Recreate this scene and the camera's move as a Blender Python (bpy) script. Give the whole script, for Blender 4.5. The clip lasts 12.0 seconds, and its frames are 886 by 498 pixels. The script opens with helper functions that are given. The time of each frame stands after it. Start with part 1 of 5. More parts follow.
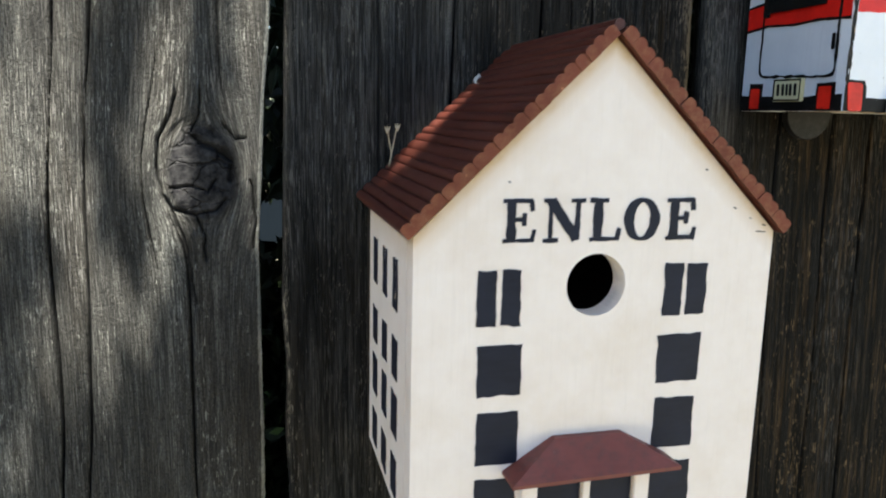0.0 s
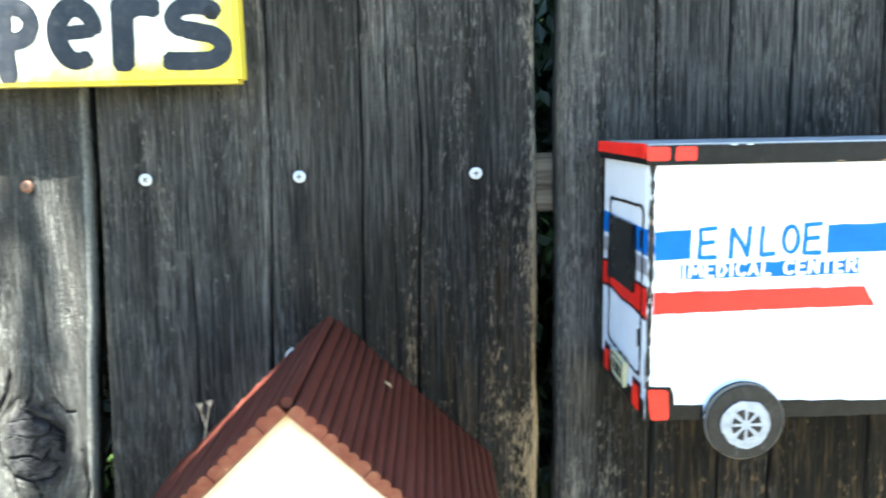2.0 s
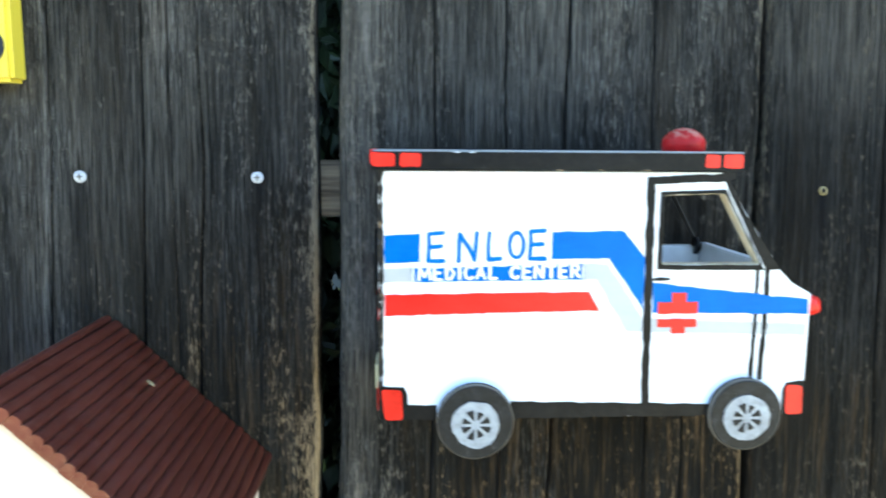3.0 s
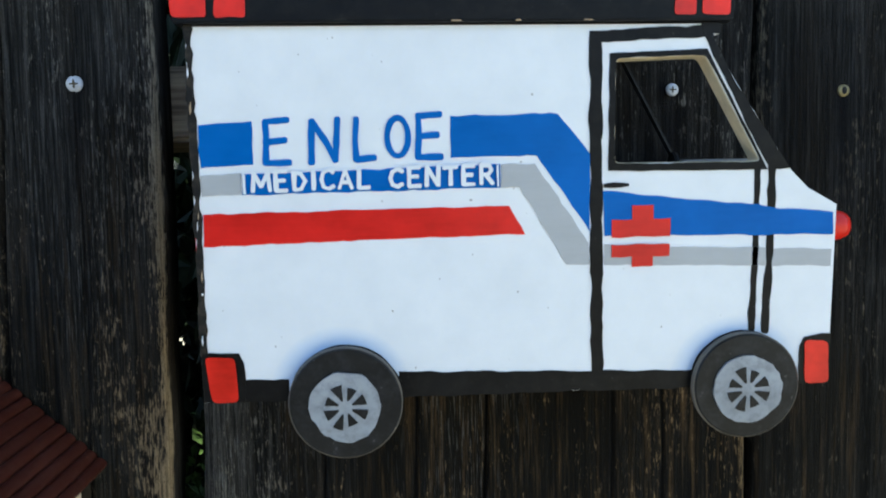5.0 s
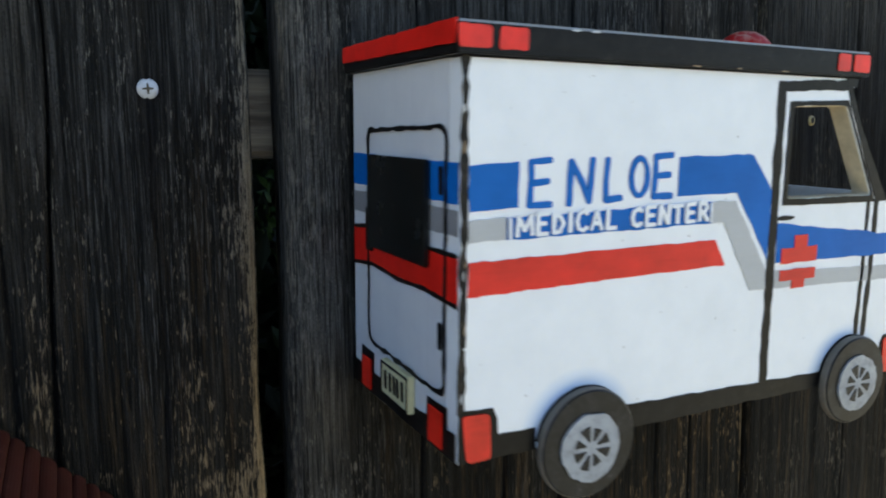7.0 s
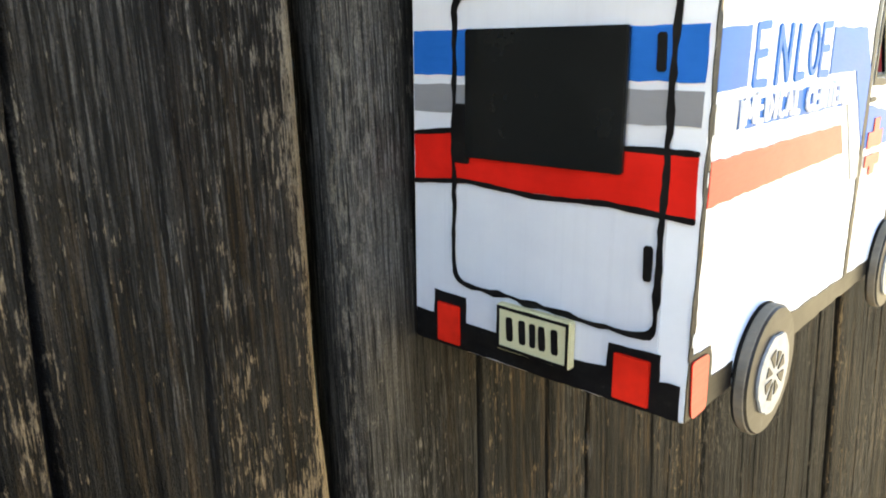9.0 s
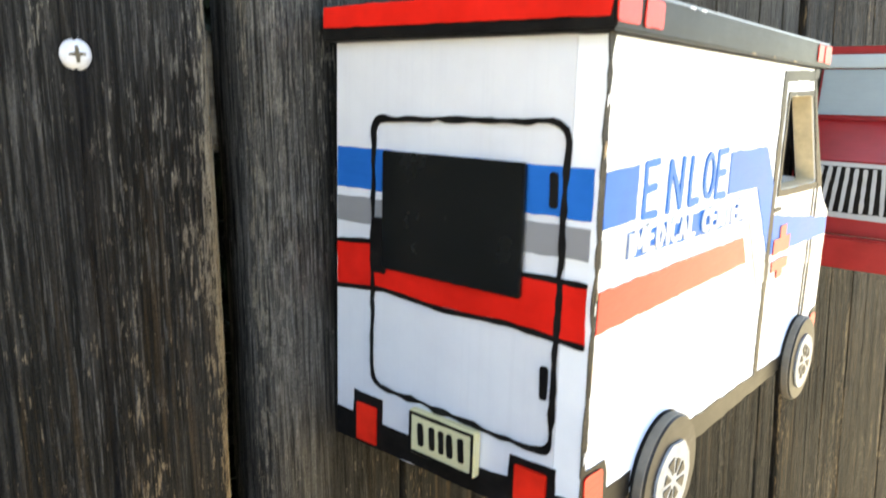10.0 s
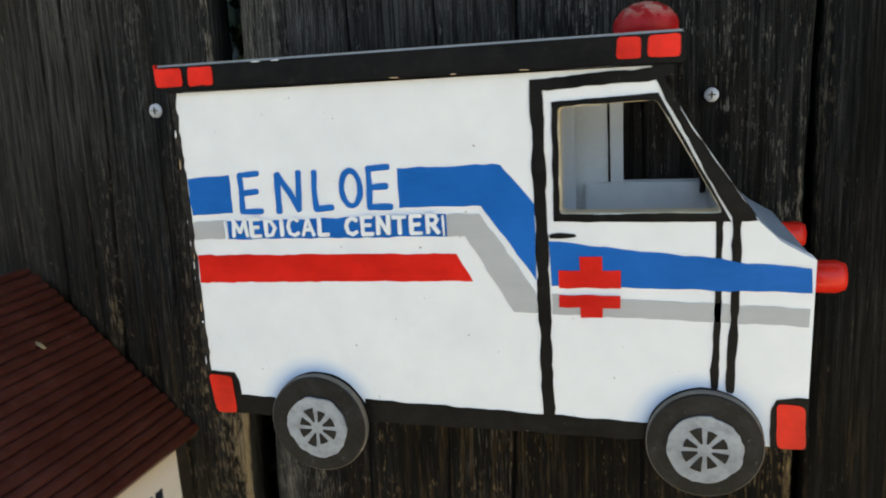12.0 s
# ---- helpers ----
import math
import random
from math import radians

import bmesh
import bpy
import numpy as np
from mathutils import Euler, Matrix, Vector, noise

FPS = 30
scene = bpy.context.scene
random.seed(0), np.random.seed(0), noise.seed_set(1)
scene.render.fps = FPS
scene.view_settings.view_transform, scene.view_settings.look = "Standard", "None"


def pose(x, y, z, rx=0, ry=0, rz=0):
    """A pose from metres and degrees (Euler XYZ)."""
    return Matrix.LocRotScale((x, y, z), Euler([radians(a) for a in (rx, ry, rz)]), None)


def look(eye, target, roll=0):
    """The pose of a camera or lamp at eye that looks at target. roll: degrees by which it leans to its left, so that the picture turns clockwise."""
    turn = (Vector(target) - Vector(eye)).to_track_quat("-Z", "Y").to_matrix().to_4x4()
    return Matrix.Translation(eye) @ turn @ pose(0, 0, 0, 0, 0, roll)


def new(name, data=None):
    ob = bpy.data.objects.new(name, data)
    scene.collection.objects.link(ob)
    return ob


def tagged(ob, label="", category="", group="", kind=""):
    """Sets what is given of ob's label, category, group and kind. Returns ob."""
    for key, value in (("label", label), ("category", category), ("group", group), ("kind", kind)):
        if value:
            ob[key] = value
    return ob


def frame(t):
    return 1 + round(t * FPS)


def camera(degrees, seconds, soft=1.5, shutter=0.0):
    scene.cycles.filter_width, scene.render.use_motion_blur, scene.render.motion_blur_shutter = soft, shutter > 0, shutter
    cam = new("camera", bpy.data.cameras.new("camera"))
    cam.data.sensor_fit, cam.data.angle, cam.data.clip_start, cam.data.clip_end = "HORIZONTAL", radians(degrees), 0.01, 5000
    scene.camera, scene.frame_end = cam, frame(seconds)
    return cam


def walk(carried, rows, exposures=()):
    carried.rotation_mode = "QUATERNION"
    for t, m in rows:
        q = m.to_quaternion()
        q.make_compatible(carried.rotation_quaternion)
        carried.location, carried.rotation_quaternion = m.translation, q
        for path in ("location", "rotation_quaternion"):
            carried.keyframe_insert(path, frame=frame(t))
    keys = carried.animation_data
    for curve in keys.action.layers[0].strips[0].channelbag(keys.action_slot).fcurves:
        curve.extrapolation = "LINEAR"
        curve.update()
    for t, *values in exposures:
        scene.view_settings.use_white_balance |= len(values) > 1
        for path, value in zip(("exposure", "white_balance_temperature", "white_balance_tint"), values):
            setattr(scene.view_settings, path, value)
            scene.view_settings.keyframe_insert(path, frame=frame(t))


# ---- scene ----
cam = camera(61.5, 12.0, 1.9, 0.3)
PATH = [
    (0, (-0.02, -0.01, 1.511), (0.466, 1.897, 1.156), 1.3),
    (0.5, (0.063, -0.041, 1.55), (0.281, 1.909, 1.167), 0.2),
    (1, (0.143, -0.066, 1.586), (0.083, 1.902, 1.238), 2.2),
    (1.5, (0.166, -0.046, 1.643), (-0.048, 1.915, 1.315), -1.3),
    (2, (0.224, -0.001, 1.682), (0.255, 1.974, 1.363), -1.1),
    (2.5, (0.261, 0.006, 1.68), (0.375, 1.979, 1.372), 0.5),
    (3, (0.354, -0.017, 1.674), (0.464, 1.962, 1.401), 0.4),
    (3.2, (0.383, -0.025, 1.671), (0.473, 1.951, 1.376), -1.5),
    (4.8, (0.42, 0.111, 1.62), (0.519, 2.097, 1.401), -1.3),
    (5, (0.42, 0.109, 1.61), (0.521, 2.092, 1.378), -0.9),
    (5.5, (0.422, 0.107, 1.605), (0.555, 2.089, 1.365), -0.7),
    (6, (0.404, 0.095, 1.614), (0.564, 2.073, 1.371), 0.2),
    (6.5, (0.326, 0.079, 1.63), (0.676, 2.021, 1.308), 0.8),
    (7, (0.223, 0.173, 1.637), (1.116, 1.934, 1.319), 0.5),
    (7.5, (0.16, 0.27, 1.624), (1.442, 1.738, 1.178), 0.1),
    (7.7, (0.154, 0.287, 1.617), (1.503, 1.677, 1.119), -1.5),
    (9.3, (0.159, 0.316, 1.621), (1.602, 1.603, 1.107), -0.0),
    (9.5, (0.161, 0.315, 1.623), (1.612, 1.592, 1.109), 0.2),
    (10, (0.164, 0.298, 1.643), (1.667, 1.558, 1.249), 1.5),
    (10.5, (0.185, 0.263, 1.669), (1.59, 1.644, 1.323), 2.0),
    (11, (0.277, 0.185, 1.675), (1.167, 1.933, 1.283), 3.7),
    (11.5, (0.429, 0.105, 1.673), (0.473, 2.04, 1.166), 4.5),
    (12, (0.532, 0.117, 1.659), (0.006, 1.996, 1.222), -3.3),
]
EXPOSURES = [(0.0, 3.06, 6550, 7), (0.5, 3.08, 6550, 7.5), (1.0, 3.06, 6420, 6), (1.5, 3.10, 6300, 5.5), (2.0, 4.50, 6000, 1.5), (2.5, 4.73, 5930, 1), (3.0, 4.13, 5880, 0), (4.8, 2.88, 5870, 4),
             (6.0, 2.83, 5870, 3.5), (7.0, 2.74, 6230, 6.5), (7.5, 2.46, 6500, 7.5), (9.3, 4.45, 7800, 9), (10.0, 4.42, 7700, 9), (10.4, 4.2, 7650, 9), (11.0, 3.17, 7150, 8.5), (11.5, 2.92, 7150, 8), (12.0, 2.85, 7200, 7.5)]
walk(cam, [(t, look(eye, target, roll)) for t, eye, target, roll in PATH], EXPOSURES)

# ---- world, sun and exposure ----
SUN = Vector((-0.10, -0.31, 1.0)).normalized()
world = bpy.data.worlds.new("world")
scene.world = world
world.use_nodes = True
wn = world.node_tree.nodes
sky = wn.new("ShaderNodeTexSky")
sky.sky_type = "NISHITA"
sky.sun_disc = False
sky.sun_elevation = math.asin(SUN.z)
sky.sun_rotation = math.pi
world.node_tree.links.new(sky.outputs[0], wn["Background"].inputs[0])
wn["Background"].inputs[1].default_value = 0.05
sun = new("sun", bpy.data.lights.new("sun", "SUN"))
sun.data.energy, sun.data.angle, sun.data.color = 5.0, radians(0.53), (1.0, 0.95, 0.87)
sun.matrix_world = look(SUN * 20, (0, 0, 0))


# ---- materials ----
class Mat:
    """A node material with a few short hands."""

    def __init__(self, name):
        self.m = bpy.data.materials.new(name)
        self.m.use_nodes = True
        self.t = self.m.node_tree
        self.b = self.t.nodes["Principled BSDF"]
        self.co = self.t.nodes.new("ShaderNodeTexCoord").outputs["Object"]

    def put(self, socket, value):
        if isinstance(value, bpy.types.NodeSocket):
            self.t.links.new(value, socket)
        elif socket.type == "RGBA":
            socket.default_value = (*value[:3], 1)
        else:
            socket.default_value = value

    def node(self, kind, **ins):
        n = self.t.nodes.new(kind)
        for k, v in ins.items():
            self.put(n.inputs[int(k[1:]) if k[0] == "_" and k[1:].isdigit() else k.replace("_", " ")], v)
        return n

    def math(self, op, a, b=0.0, clamp=False):
        n = self.t.nodes.new("ShaderNodeMath")
        n.operation, n.use_clamp = op, clamp
        self.put(n.inputs[0], a)
        self.put(n.inputs[1], b)
        return n.outputs[0]

    def scaled(self, vec, s):
        n = self.t.nodes.new("ShaderNodeVectorMath")
        n.operation = "MULTIPLY"
        self.put(n.inputs[0], vec)
        n.inputs[1].default_value = s
        return n.outputs[0]

    def noise(self, vec, scale, detail=4, rough=0.6):
        return self.node("ShaderNodeTexNoise", Vector=vec, Scale=scale, Detail=detail, Roughness=rough).outputs[0]

    def ramp(self, fac, *stops):
        n = self.t.nodes.new("ShaderNodeValToRGB")
        self.put(n.inputs[0], fac)
        e = n.color_ramp.elements
        while len(e) < len(stops):
            e.new(0.5)
        for el, (p, c) in zip(e, stops):
            el.position = p
            el.color = (c, c, c, 1) if isinstance(c, (int, float)) else (*c, 1)
        return n.outputs[0]

    def mix(self, fac, a, b, kind="MIX"):
        n = self.t.nodes.new("ShaderNodeMix")
        n.data_type, n.blend_type = "RGBA", kind
        self.put(n.inputs[0], fac)
        self.put(n.inputs[6], a)
        self.put(n.inputs[7], b)
        return n.outputs[2]

    def bump(self, height, strength, distance):
        n = self.node("ShaderNodeBump", Height=height, Strength=strength, Distance=distance)
        self.t.links.new(n.outputs[0], self.b.inputs["Normal"])

    def done(self, color, rough=0.5, metal=0.0, spec=0.5):
        self.put(self.b.inputs["Base Color"], color)
        self.put(self.b.inputs["Roughness"], rough)
        self.put(self.b.inputs["Metallic"], metal)
        self.put(self.b.inputs["Specular IOR Level"], spec)
        return self.m


def brushed_paint(name, color, rough=0.32, wear=0.25, tone=0.12, spec=0.45, chip=None):
    """Hand-brushed craft paint on wood: streaks of the brush, faint mottling and a few chips."""
    k = Mat(name)
    streak = k.noise(k.scaled(k.co, (60, 60, 420)), 1.0, 3)
    cloud = k.noise(k.co, 38, 4)
    dark = tuple(c * (1 - tone) for c in color)
    light = tuple(min(1, c * (1 + tone * 0.6) + 0.004) for c in color)
    col = k.mix(k.ramp(cloud, (0.3, 0), (0.7, 1)), dark, light)
    col = k.mix(k.math("MULTIPLY", k.ramp(streak, (0.35, 0), (0.75, 1)), 0.3), col, tuple(min(1, c * 1.12 + 0.01) for c in color))
    fleck = k.ramp(k.noise(k.co, 520, 2), (0.73, 0), (0.76, 1))
    col = k.mix(k.math("MULTIPLY", fleck, wear), col, tuple(c * 0.55 + 0.06 for c in color))
    if chip:
        scuff = k.noise(k.co, 150, 6, 0.72)
        col = k.mix(k.math("MULTIPLY", k.ramp(scuff, (0.46, 0), (0.64, 1)), 0.55), col, chip)
        col = k.mix(k.ramp(scuff, (0.66, 0), (0.68, 0.8)), col, tuple(min(1, 2.2 * c) for c in chip))
    k.bump(k.math("ADD", streak, k.math("MULTIPLY", cloud, 0.5)), 0.18, 0.0006)
    return k.done(col, k.math("ADD", k.math("MULTIPLY", cloud, 0.16), rough - 0.08), 0.0, spec)


def weathered_wood(name, knot=None, silver=0.0, tan=0.0):
    """Old fence wood: a charcoal skin of fine upright fibres, rubbed through to tan wood in patches and along the edges."""
    k = Mat(name)
    attr = {}
    for key in ("run", "rub", "cleft", "stain_shade", "grey", "brown"):
        n = k.t.nodes.new("ShaderNodeAttribute")
        n.attribute_name = key
        attr[key] = n.outputs["Fac"]
    sep = k.node("ShaderNodeSeparateXYZ", Vector=k.co)
    x, z = sep.outputs[0], sep.outputs[2]
    inside = None
    if knot:
        kx, kz, kr = knot
        dx, dz = k.math("SUBTRACT", x, kx), k.math("SUBTRACT", z, kz)
        r2 = k.math("ADD", k.math("MULTIPLY", dx, dx), k.math("MULTIPLY", k.math("MULTIPLY", dz, dz), 0.5))
        bend = k.math("SUBTRACT", 1.0, k.math("DIVIDE", kr * kr * 0.55, k.math("MAXIMUM", r2, kr * kr * 0.55)))
        x = k.math("ADD", k.math("MULTIPLY", dx, bend), kx)
        inside = k.ramp(k.math("DIVIDE", k.math("SQRT", r2), kr), (0.80, 1), (1.05, 0))
    x = k.math("ADD", x, attr["run"])
    info = k.t.nodes.new("ShaderNodeObjectInfo").outputs["Random"]
    v = k.node("ShaderNodeCombineXYZ", X=k.math("ADD", x, k.math("MULTIPLY", info, 7.0)), Y=0.0, Z=k.math("ADD", z, info)).outputs[0]
    wide = k.noise(k.scaled(v, (26, 1, 3)), 1.0, 4)
    mid = k.noise(k.scaled(v, (210, 1, 9)), 1.0, 5, 0.65)
    fine = k.noise(k.scaled(v, (900, 1, 22)), 1.0, 3, 0.7)
    sand = k.noise(k.scaled(v, (1500, 1, 800)), 1.0, 2, 0.7)
    speck = k.noise(k.scaled(v, (1000, 1, 120)), 1.0, 4, 0.7)
    patch = k.noise(k.scaled(v, (300, 1, 80)), 1.0, 4, 0.65)
    cluster = k.noise(k.scaled(v, (34, 1, 7)), 1.0, 4, 0.6)
    # the charcoal skin
    lit = tuple(c * (1 + silver) for c in ((0.078, 0.075, 0.069) if silver <= 0 else (0.088, 0.088, 0.079)))
    fibre = k.noise(k.scaled(v, (480, 1, 13) if silver <= 0 else (950, 1, 45)), 1.0, 5, 0.72)
    body = k.math("ADD", k.math("MULTIPLY", fibre, 0.7), k.math("ADD", k.math("MULTIPLY", mid, 0.35), k.math("MULTIPLY", wide, 0.3)))
    col = k.mix(k.ramp(k.math("SUBTRACT", body, 0.25), (0.36, 0), (0.44, 0.2), (0.58, 1)), (0.0035, 0.0035, 0.0035) if silver <= 0 else (0.045, 0.044, 0.040), lit)
    col = k.mix(k.ramp(k.noise(k.scaled(v, (30, 1, 3)), 1.0, 4), (0.45, 0.0), (0.66, 0.5)), col, (0.034, 0.026, 0.017))
    # grey fields paint in light on upper boards and edges; brown ones lie lower
    lit_grey = k.math("MULTIPLY", attr["grey"], k.ramp(fibre, (0.40, 0.28), (0.60, 1)), clamp=True)
    col = k.mix(lit_grey, col, (0.149, 0.141, 0.123))
    umber = k.mix(k.ramp(k.noise(k.scaled(v, (230, 1, 10)), 1.0, 4, 0.7), (0.50, 0), (0.74, 1)), (0.006, 0.005, 0.0035), (0.135, 0.084, 0.037))
    col = k.mix(k.math("MULTIPLY", attr["brown"], 0.85 + 0.1 * tan, clamp=True), col, umber)
    col = k.mix(k.math("MULTIPLY", k.ramp(fine, (0.47, 0), (0.60, 1)), 0.85 if silver <= 0 else 0.5), col, (0.004, 0.004, 0.004))
    # thin silvery raised fibres in streaky fields
    thin = k.math("MULTIPLY", k.ramp(k.noise(k.scaled(v, (1100, 1, 48)), 1.0, 3, 0.6), (0.555, 0), (0.61, 1)), k.ramp(k.noise(k.scaled(v, (18, 1, 5)), 1.0, 3), (0.46, 0.0), (0.62, 1)))
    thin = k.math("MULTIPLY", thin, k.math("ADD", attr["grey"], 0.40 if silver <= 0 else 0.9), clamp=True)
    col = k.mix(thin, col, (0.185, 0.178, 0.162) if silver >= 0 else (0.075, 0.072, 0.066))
    # rubbed patches of tan wood
    blotch = k.noise(k.scaled(v, (170, 1, 115)), 1.0, 4, 0.6)
    total = k.math("ADD", k.math("ADD", k.math("MULTIPLY", patch, 0.38), k.math("MULTIPLY", blotch, 0.38)), k.math("MULTIPLY", speck, 1.0))
    total = k.math("ADD", total, k.math("ADD", k.math("MULTIPLY", cluster, 0.62), attr["rub"]))
    bare = k.ramp(k.math("SUBTRACT", total, 0.885), (0.415, 0), (0.485, 0.8), (0.61, 1))
    hue = k.mix(k.ramp(attr["rub"], (0.05, 0), (0.30, 1)), (0.205, 0.188, 0.155), (0.40, 0.32, 0.20))
    hue = k.mix(k.math("MULTIPLY", attr["brown"], 0.7), hue, (0.34, 0.215, 0.085))
    if silver < 0:
        hue = (0.16, 0.135, 0.095)
    if silver > 0:
        hue = tuple(c * (1 + 0.45 * silver) for c in (0.215, 0.215, 0.190))
    col = k.mix(k.math("MULTIPLY", bare, k.ramp(fine, (0.44, 0.95), (0.62, 0.45))), col, hue)
    col = k.mix(k.ramp(sand, (0.36, 0.45), (0.54, 0)), col, (0.004, 0.004, 0.004))
    height = k.math("ADD", k.math("ADD", k.math("MULTIPLY", mid, 0.6), k.math("MULTIPLY", fibre, 0.6)), k.math("MULTIPLY", fine, -0.7))
    height = k.math("ADD", height, k.math("ADD", k.math("MULTIPLY", speck, 0.35), k.math("MULTIPLY", sand, 0.5)))
    if silver > 0:
        grit = k.noise(k.scaled(v, (820, 1, 360)), 1.0, 3, 0.7)
        col = k.mix(k.ramp(grit, (0.34, 0.75), (0.50, 0)), col, (0.012, 0.012, 0.012))
        height = k.math("ADD", height, k.math("MULTIPLY", grit, 1.1))
    if knot:
        plate = k.mix(k.ramp(k.noise(k.co, 95, 6, 0.75), (0.40, 0), (0.64, 1)), (0.004, 0.004, 0.005), (0.042, 0.041, 0.040))
        warp = k.mix(0.012, k.co, k.node("ShaderNodeTexNoise", Vector=k.co, Scale=70.0, Detail=3.0).outputs[1], "ADD")
        cells = k.t.nodes.new("ShaderNodeTexVoronoi")
        cells.feature = "DISTANCE_TO_EDGE"
        k.put(cells.inputs["Vector"], k.scaled(warp, (46, 1, 84)))
        k.put(cells.inputs["Scale"], 1.0)
        crack = k.math("MULTIPLY", k.math("MULTIPLY", inside, k.ramp(k.noise(k.co, 90, 2), (0.4, 0.15), (0.55, 1))), k.ramp(cells.outputs[0], (0.0, 1), (0.015, 0.8), (0.05, 0)))
        col = k.mix(inside, col, plate)
        col = k.mix(k.math("MULTIPLY", crack, 0.9), col, (0.004, 0.004, 0.004))
        flat = k.math("SUBTRACT", 1.0, k.math("MULTIPLY", inside, 0.75))
        height = k.math("SUBTRACT", k.math("MULTIPLY", height, flat), k.math("MULTIPLY", crack, 0.9))
    col = k.mix(attr["cleft"], col, (0.005, 0.005, 0.005))
    col = k.mix(k.math("MULTIPLY", attr["stain_shade"], k.ramp(mid, (0.3, 1), (0.75, 0.4))), col, (0.005, 0.005, 0.006))
    k.bump(height, 0.85, 0.0022)
    return k.done(col, k.math("SUBTRACT", 0.80, k.math("MULTIPLY", mid, 0.24)), 0.0, 0.08)


def plain(name, color, rough=0.5, metal=0.0, tone=0.2, scale=60.0, spec=0.5):
    k = Mat(name)
    n = k.noise(k.co, scale, 5)
    col = k.mix(k.ramp(n, (0.3, 0), (0.7, 1)), tuple(c * (1 - tone) for c in color), tuple(min(1, c * (1 + tone)) for c in color))
    k.bump(n, 0.15, 0.002)
    return k.done(col, k.math("ADD", k.math("MULTIPLY", n, 0.2), rough - 0.1), metal, spec)


def house_paint():
    """Cream craft paint, rubbed brown along the gable and round the entrance."""
    k = Mat("cream_house_paint")
    sep = k.node("ShaderNodeSeparateXYZ", Vector=k.co)
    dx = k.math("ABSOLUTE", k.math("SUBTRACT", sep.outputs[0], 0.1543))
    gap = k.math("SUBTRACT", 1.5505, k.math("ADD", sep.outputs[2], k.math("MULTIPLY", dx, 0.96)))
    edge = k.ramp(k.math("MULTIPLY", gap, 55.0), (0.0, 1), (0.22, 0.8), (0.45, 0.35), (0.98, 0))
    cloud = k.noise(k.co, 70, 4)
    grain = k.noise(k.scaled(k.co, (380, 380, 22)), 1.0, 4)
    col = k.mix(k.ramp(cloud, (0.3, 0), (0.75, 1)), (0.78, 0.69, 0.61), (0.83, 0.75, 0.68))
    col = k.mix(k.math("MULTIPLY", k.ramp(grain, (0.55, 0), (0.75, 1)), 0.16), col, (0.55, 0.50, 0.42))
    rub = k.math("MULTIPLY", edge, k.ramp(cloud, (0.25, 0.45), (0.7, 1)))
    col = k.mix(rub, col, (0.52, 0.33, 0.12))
    soil = k.ramp(k.noise(k.co, 16, 5, 0.65), (0.50, 0), (0.72, 0.30))
    col = k.mix(soil, col, (0.62, 0.50, 0.36))
    k.bump(grain, 0.2, 0.0007)
    return k.done(col, 0.5)


def van_paint():
    """Bluish-white paint that turns blue close round the two wheel arches, with tiny dirt specks."""
    k = Mat("white_van_paint")
    sep = k.node("ShaderNodeSeparateXYZ", Vector=k.co)
    haze = None
    for cx in (0.3940, 0.5510):
        dx, dz = k.math("SUBTRACT", sep.outputs[0], cx), k.math("SUBTRACT", sep.outputs[2], 1.520)
        r = k.math("SQRT", k.math("ADD", k.math("MULTIPLY", dx, dx), k.math("MULTIPLY", dz, dz)))
        h = k.ramp(k.math("MULTIPLY", r, 25.0), (0.5, 1), (0.58, 0.6), (0.70, 0))
        haze = h if haze is None else k.math("MAXIMUM", haze, h)
    cloud = k.noise(k.co, 55, 4)
    streak = k.noise(k.scaled(k.co, (50, 50, 300)), 1.0, 3)
    col = k.mix(k.ramp(cloud, (0.3, 0), (0.75, 1)), (0.76, 0.78, 0.80), (0.83, 0.845, 0.86))
    col = k.mix(k.math("MULTIPLY", haze, 0.5), col, (0.24, 0.46, 0.80))
    fleck = k.ramp(k.noise(k.co, 330, 1), (0.785, 0), (0.80, 1))
    col = k.mix(k.math("MULTIPLY", fleck, 0.7), col, (0.25, 0.22, 0.2))
    k.bump(k.math("ADD", streak, cloud), 0.14, 0.0006)
    return k.done(col, k.math("ADD", k.math("MULTIPLY", cloud, 0.12), 0.27))


def grained_white():
    """White paint over rough-sawn wood: the grain shows as fine upright lines. The white is lowered to paint in that
    the rear gets less light.
    """
    k = Mat("white_paint_on_rough_grain")
    grain = k.noise(k.scaled(k.co, (420, 420, 7)), 1.0, 5, 0.65)
    cloud = k.noise(k.co, 45, 4)
    col = k.mix(k.ramp(cloud, (0.3, 0), (0.75, 1)), (0.62, 0.63, 0.655), (0.69, 0.70, 0.715))
    col = k.mix(k.math("MULTIPLY", k.ramp(grain, (0.52, 0), (0.68, 1)), 0.14), col, (0.50, 0.51, 0.53))
    k.bump(grain, 0.35, 0.0009)
    return k.done(col, 0.42, 0.0, 0.4)


def rail_wood():
    """Sawn rail wood, greyed, with level grain."""
    k = Mat("greyed_rail_wood")
    grain = k.noise(k.scaled(k.co, (9, 160, 260)), 1.0, 5, 0.65)
    col = k.mix(k.ramp(grain, (0.36, 0), (0.66, 1)), (0.075, 0.062, 0.047), (0.27, 0.23, 0.17))
    k.bump(grain, 0.5, 0.002)
    return k.done(col, 0.8, 0.0, 0.2)


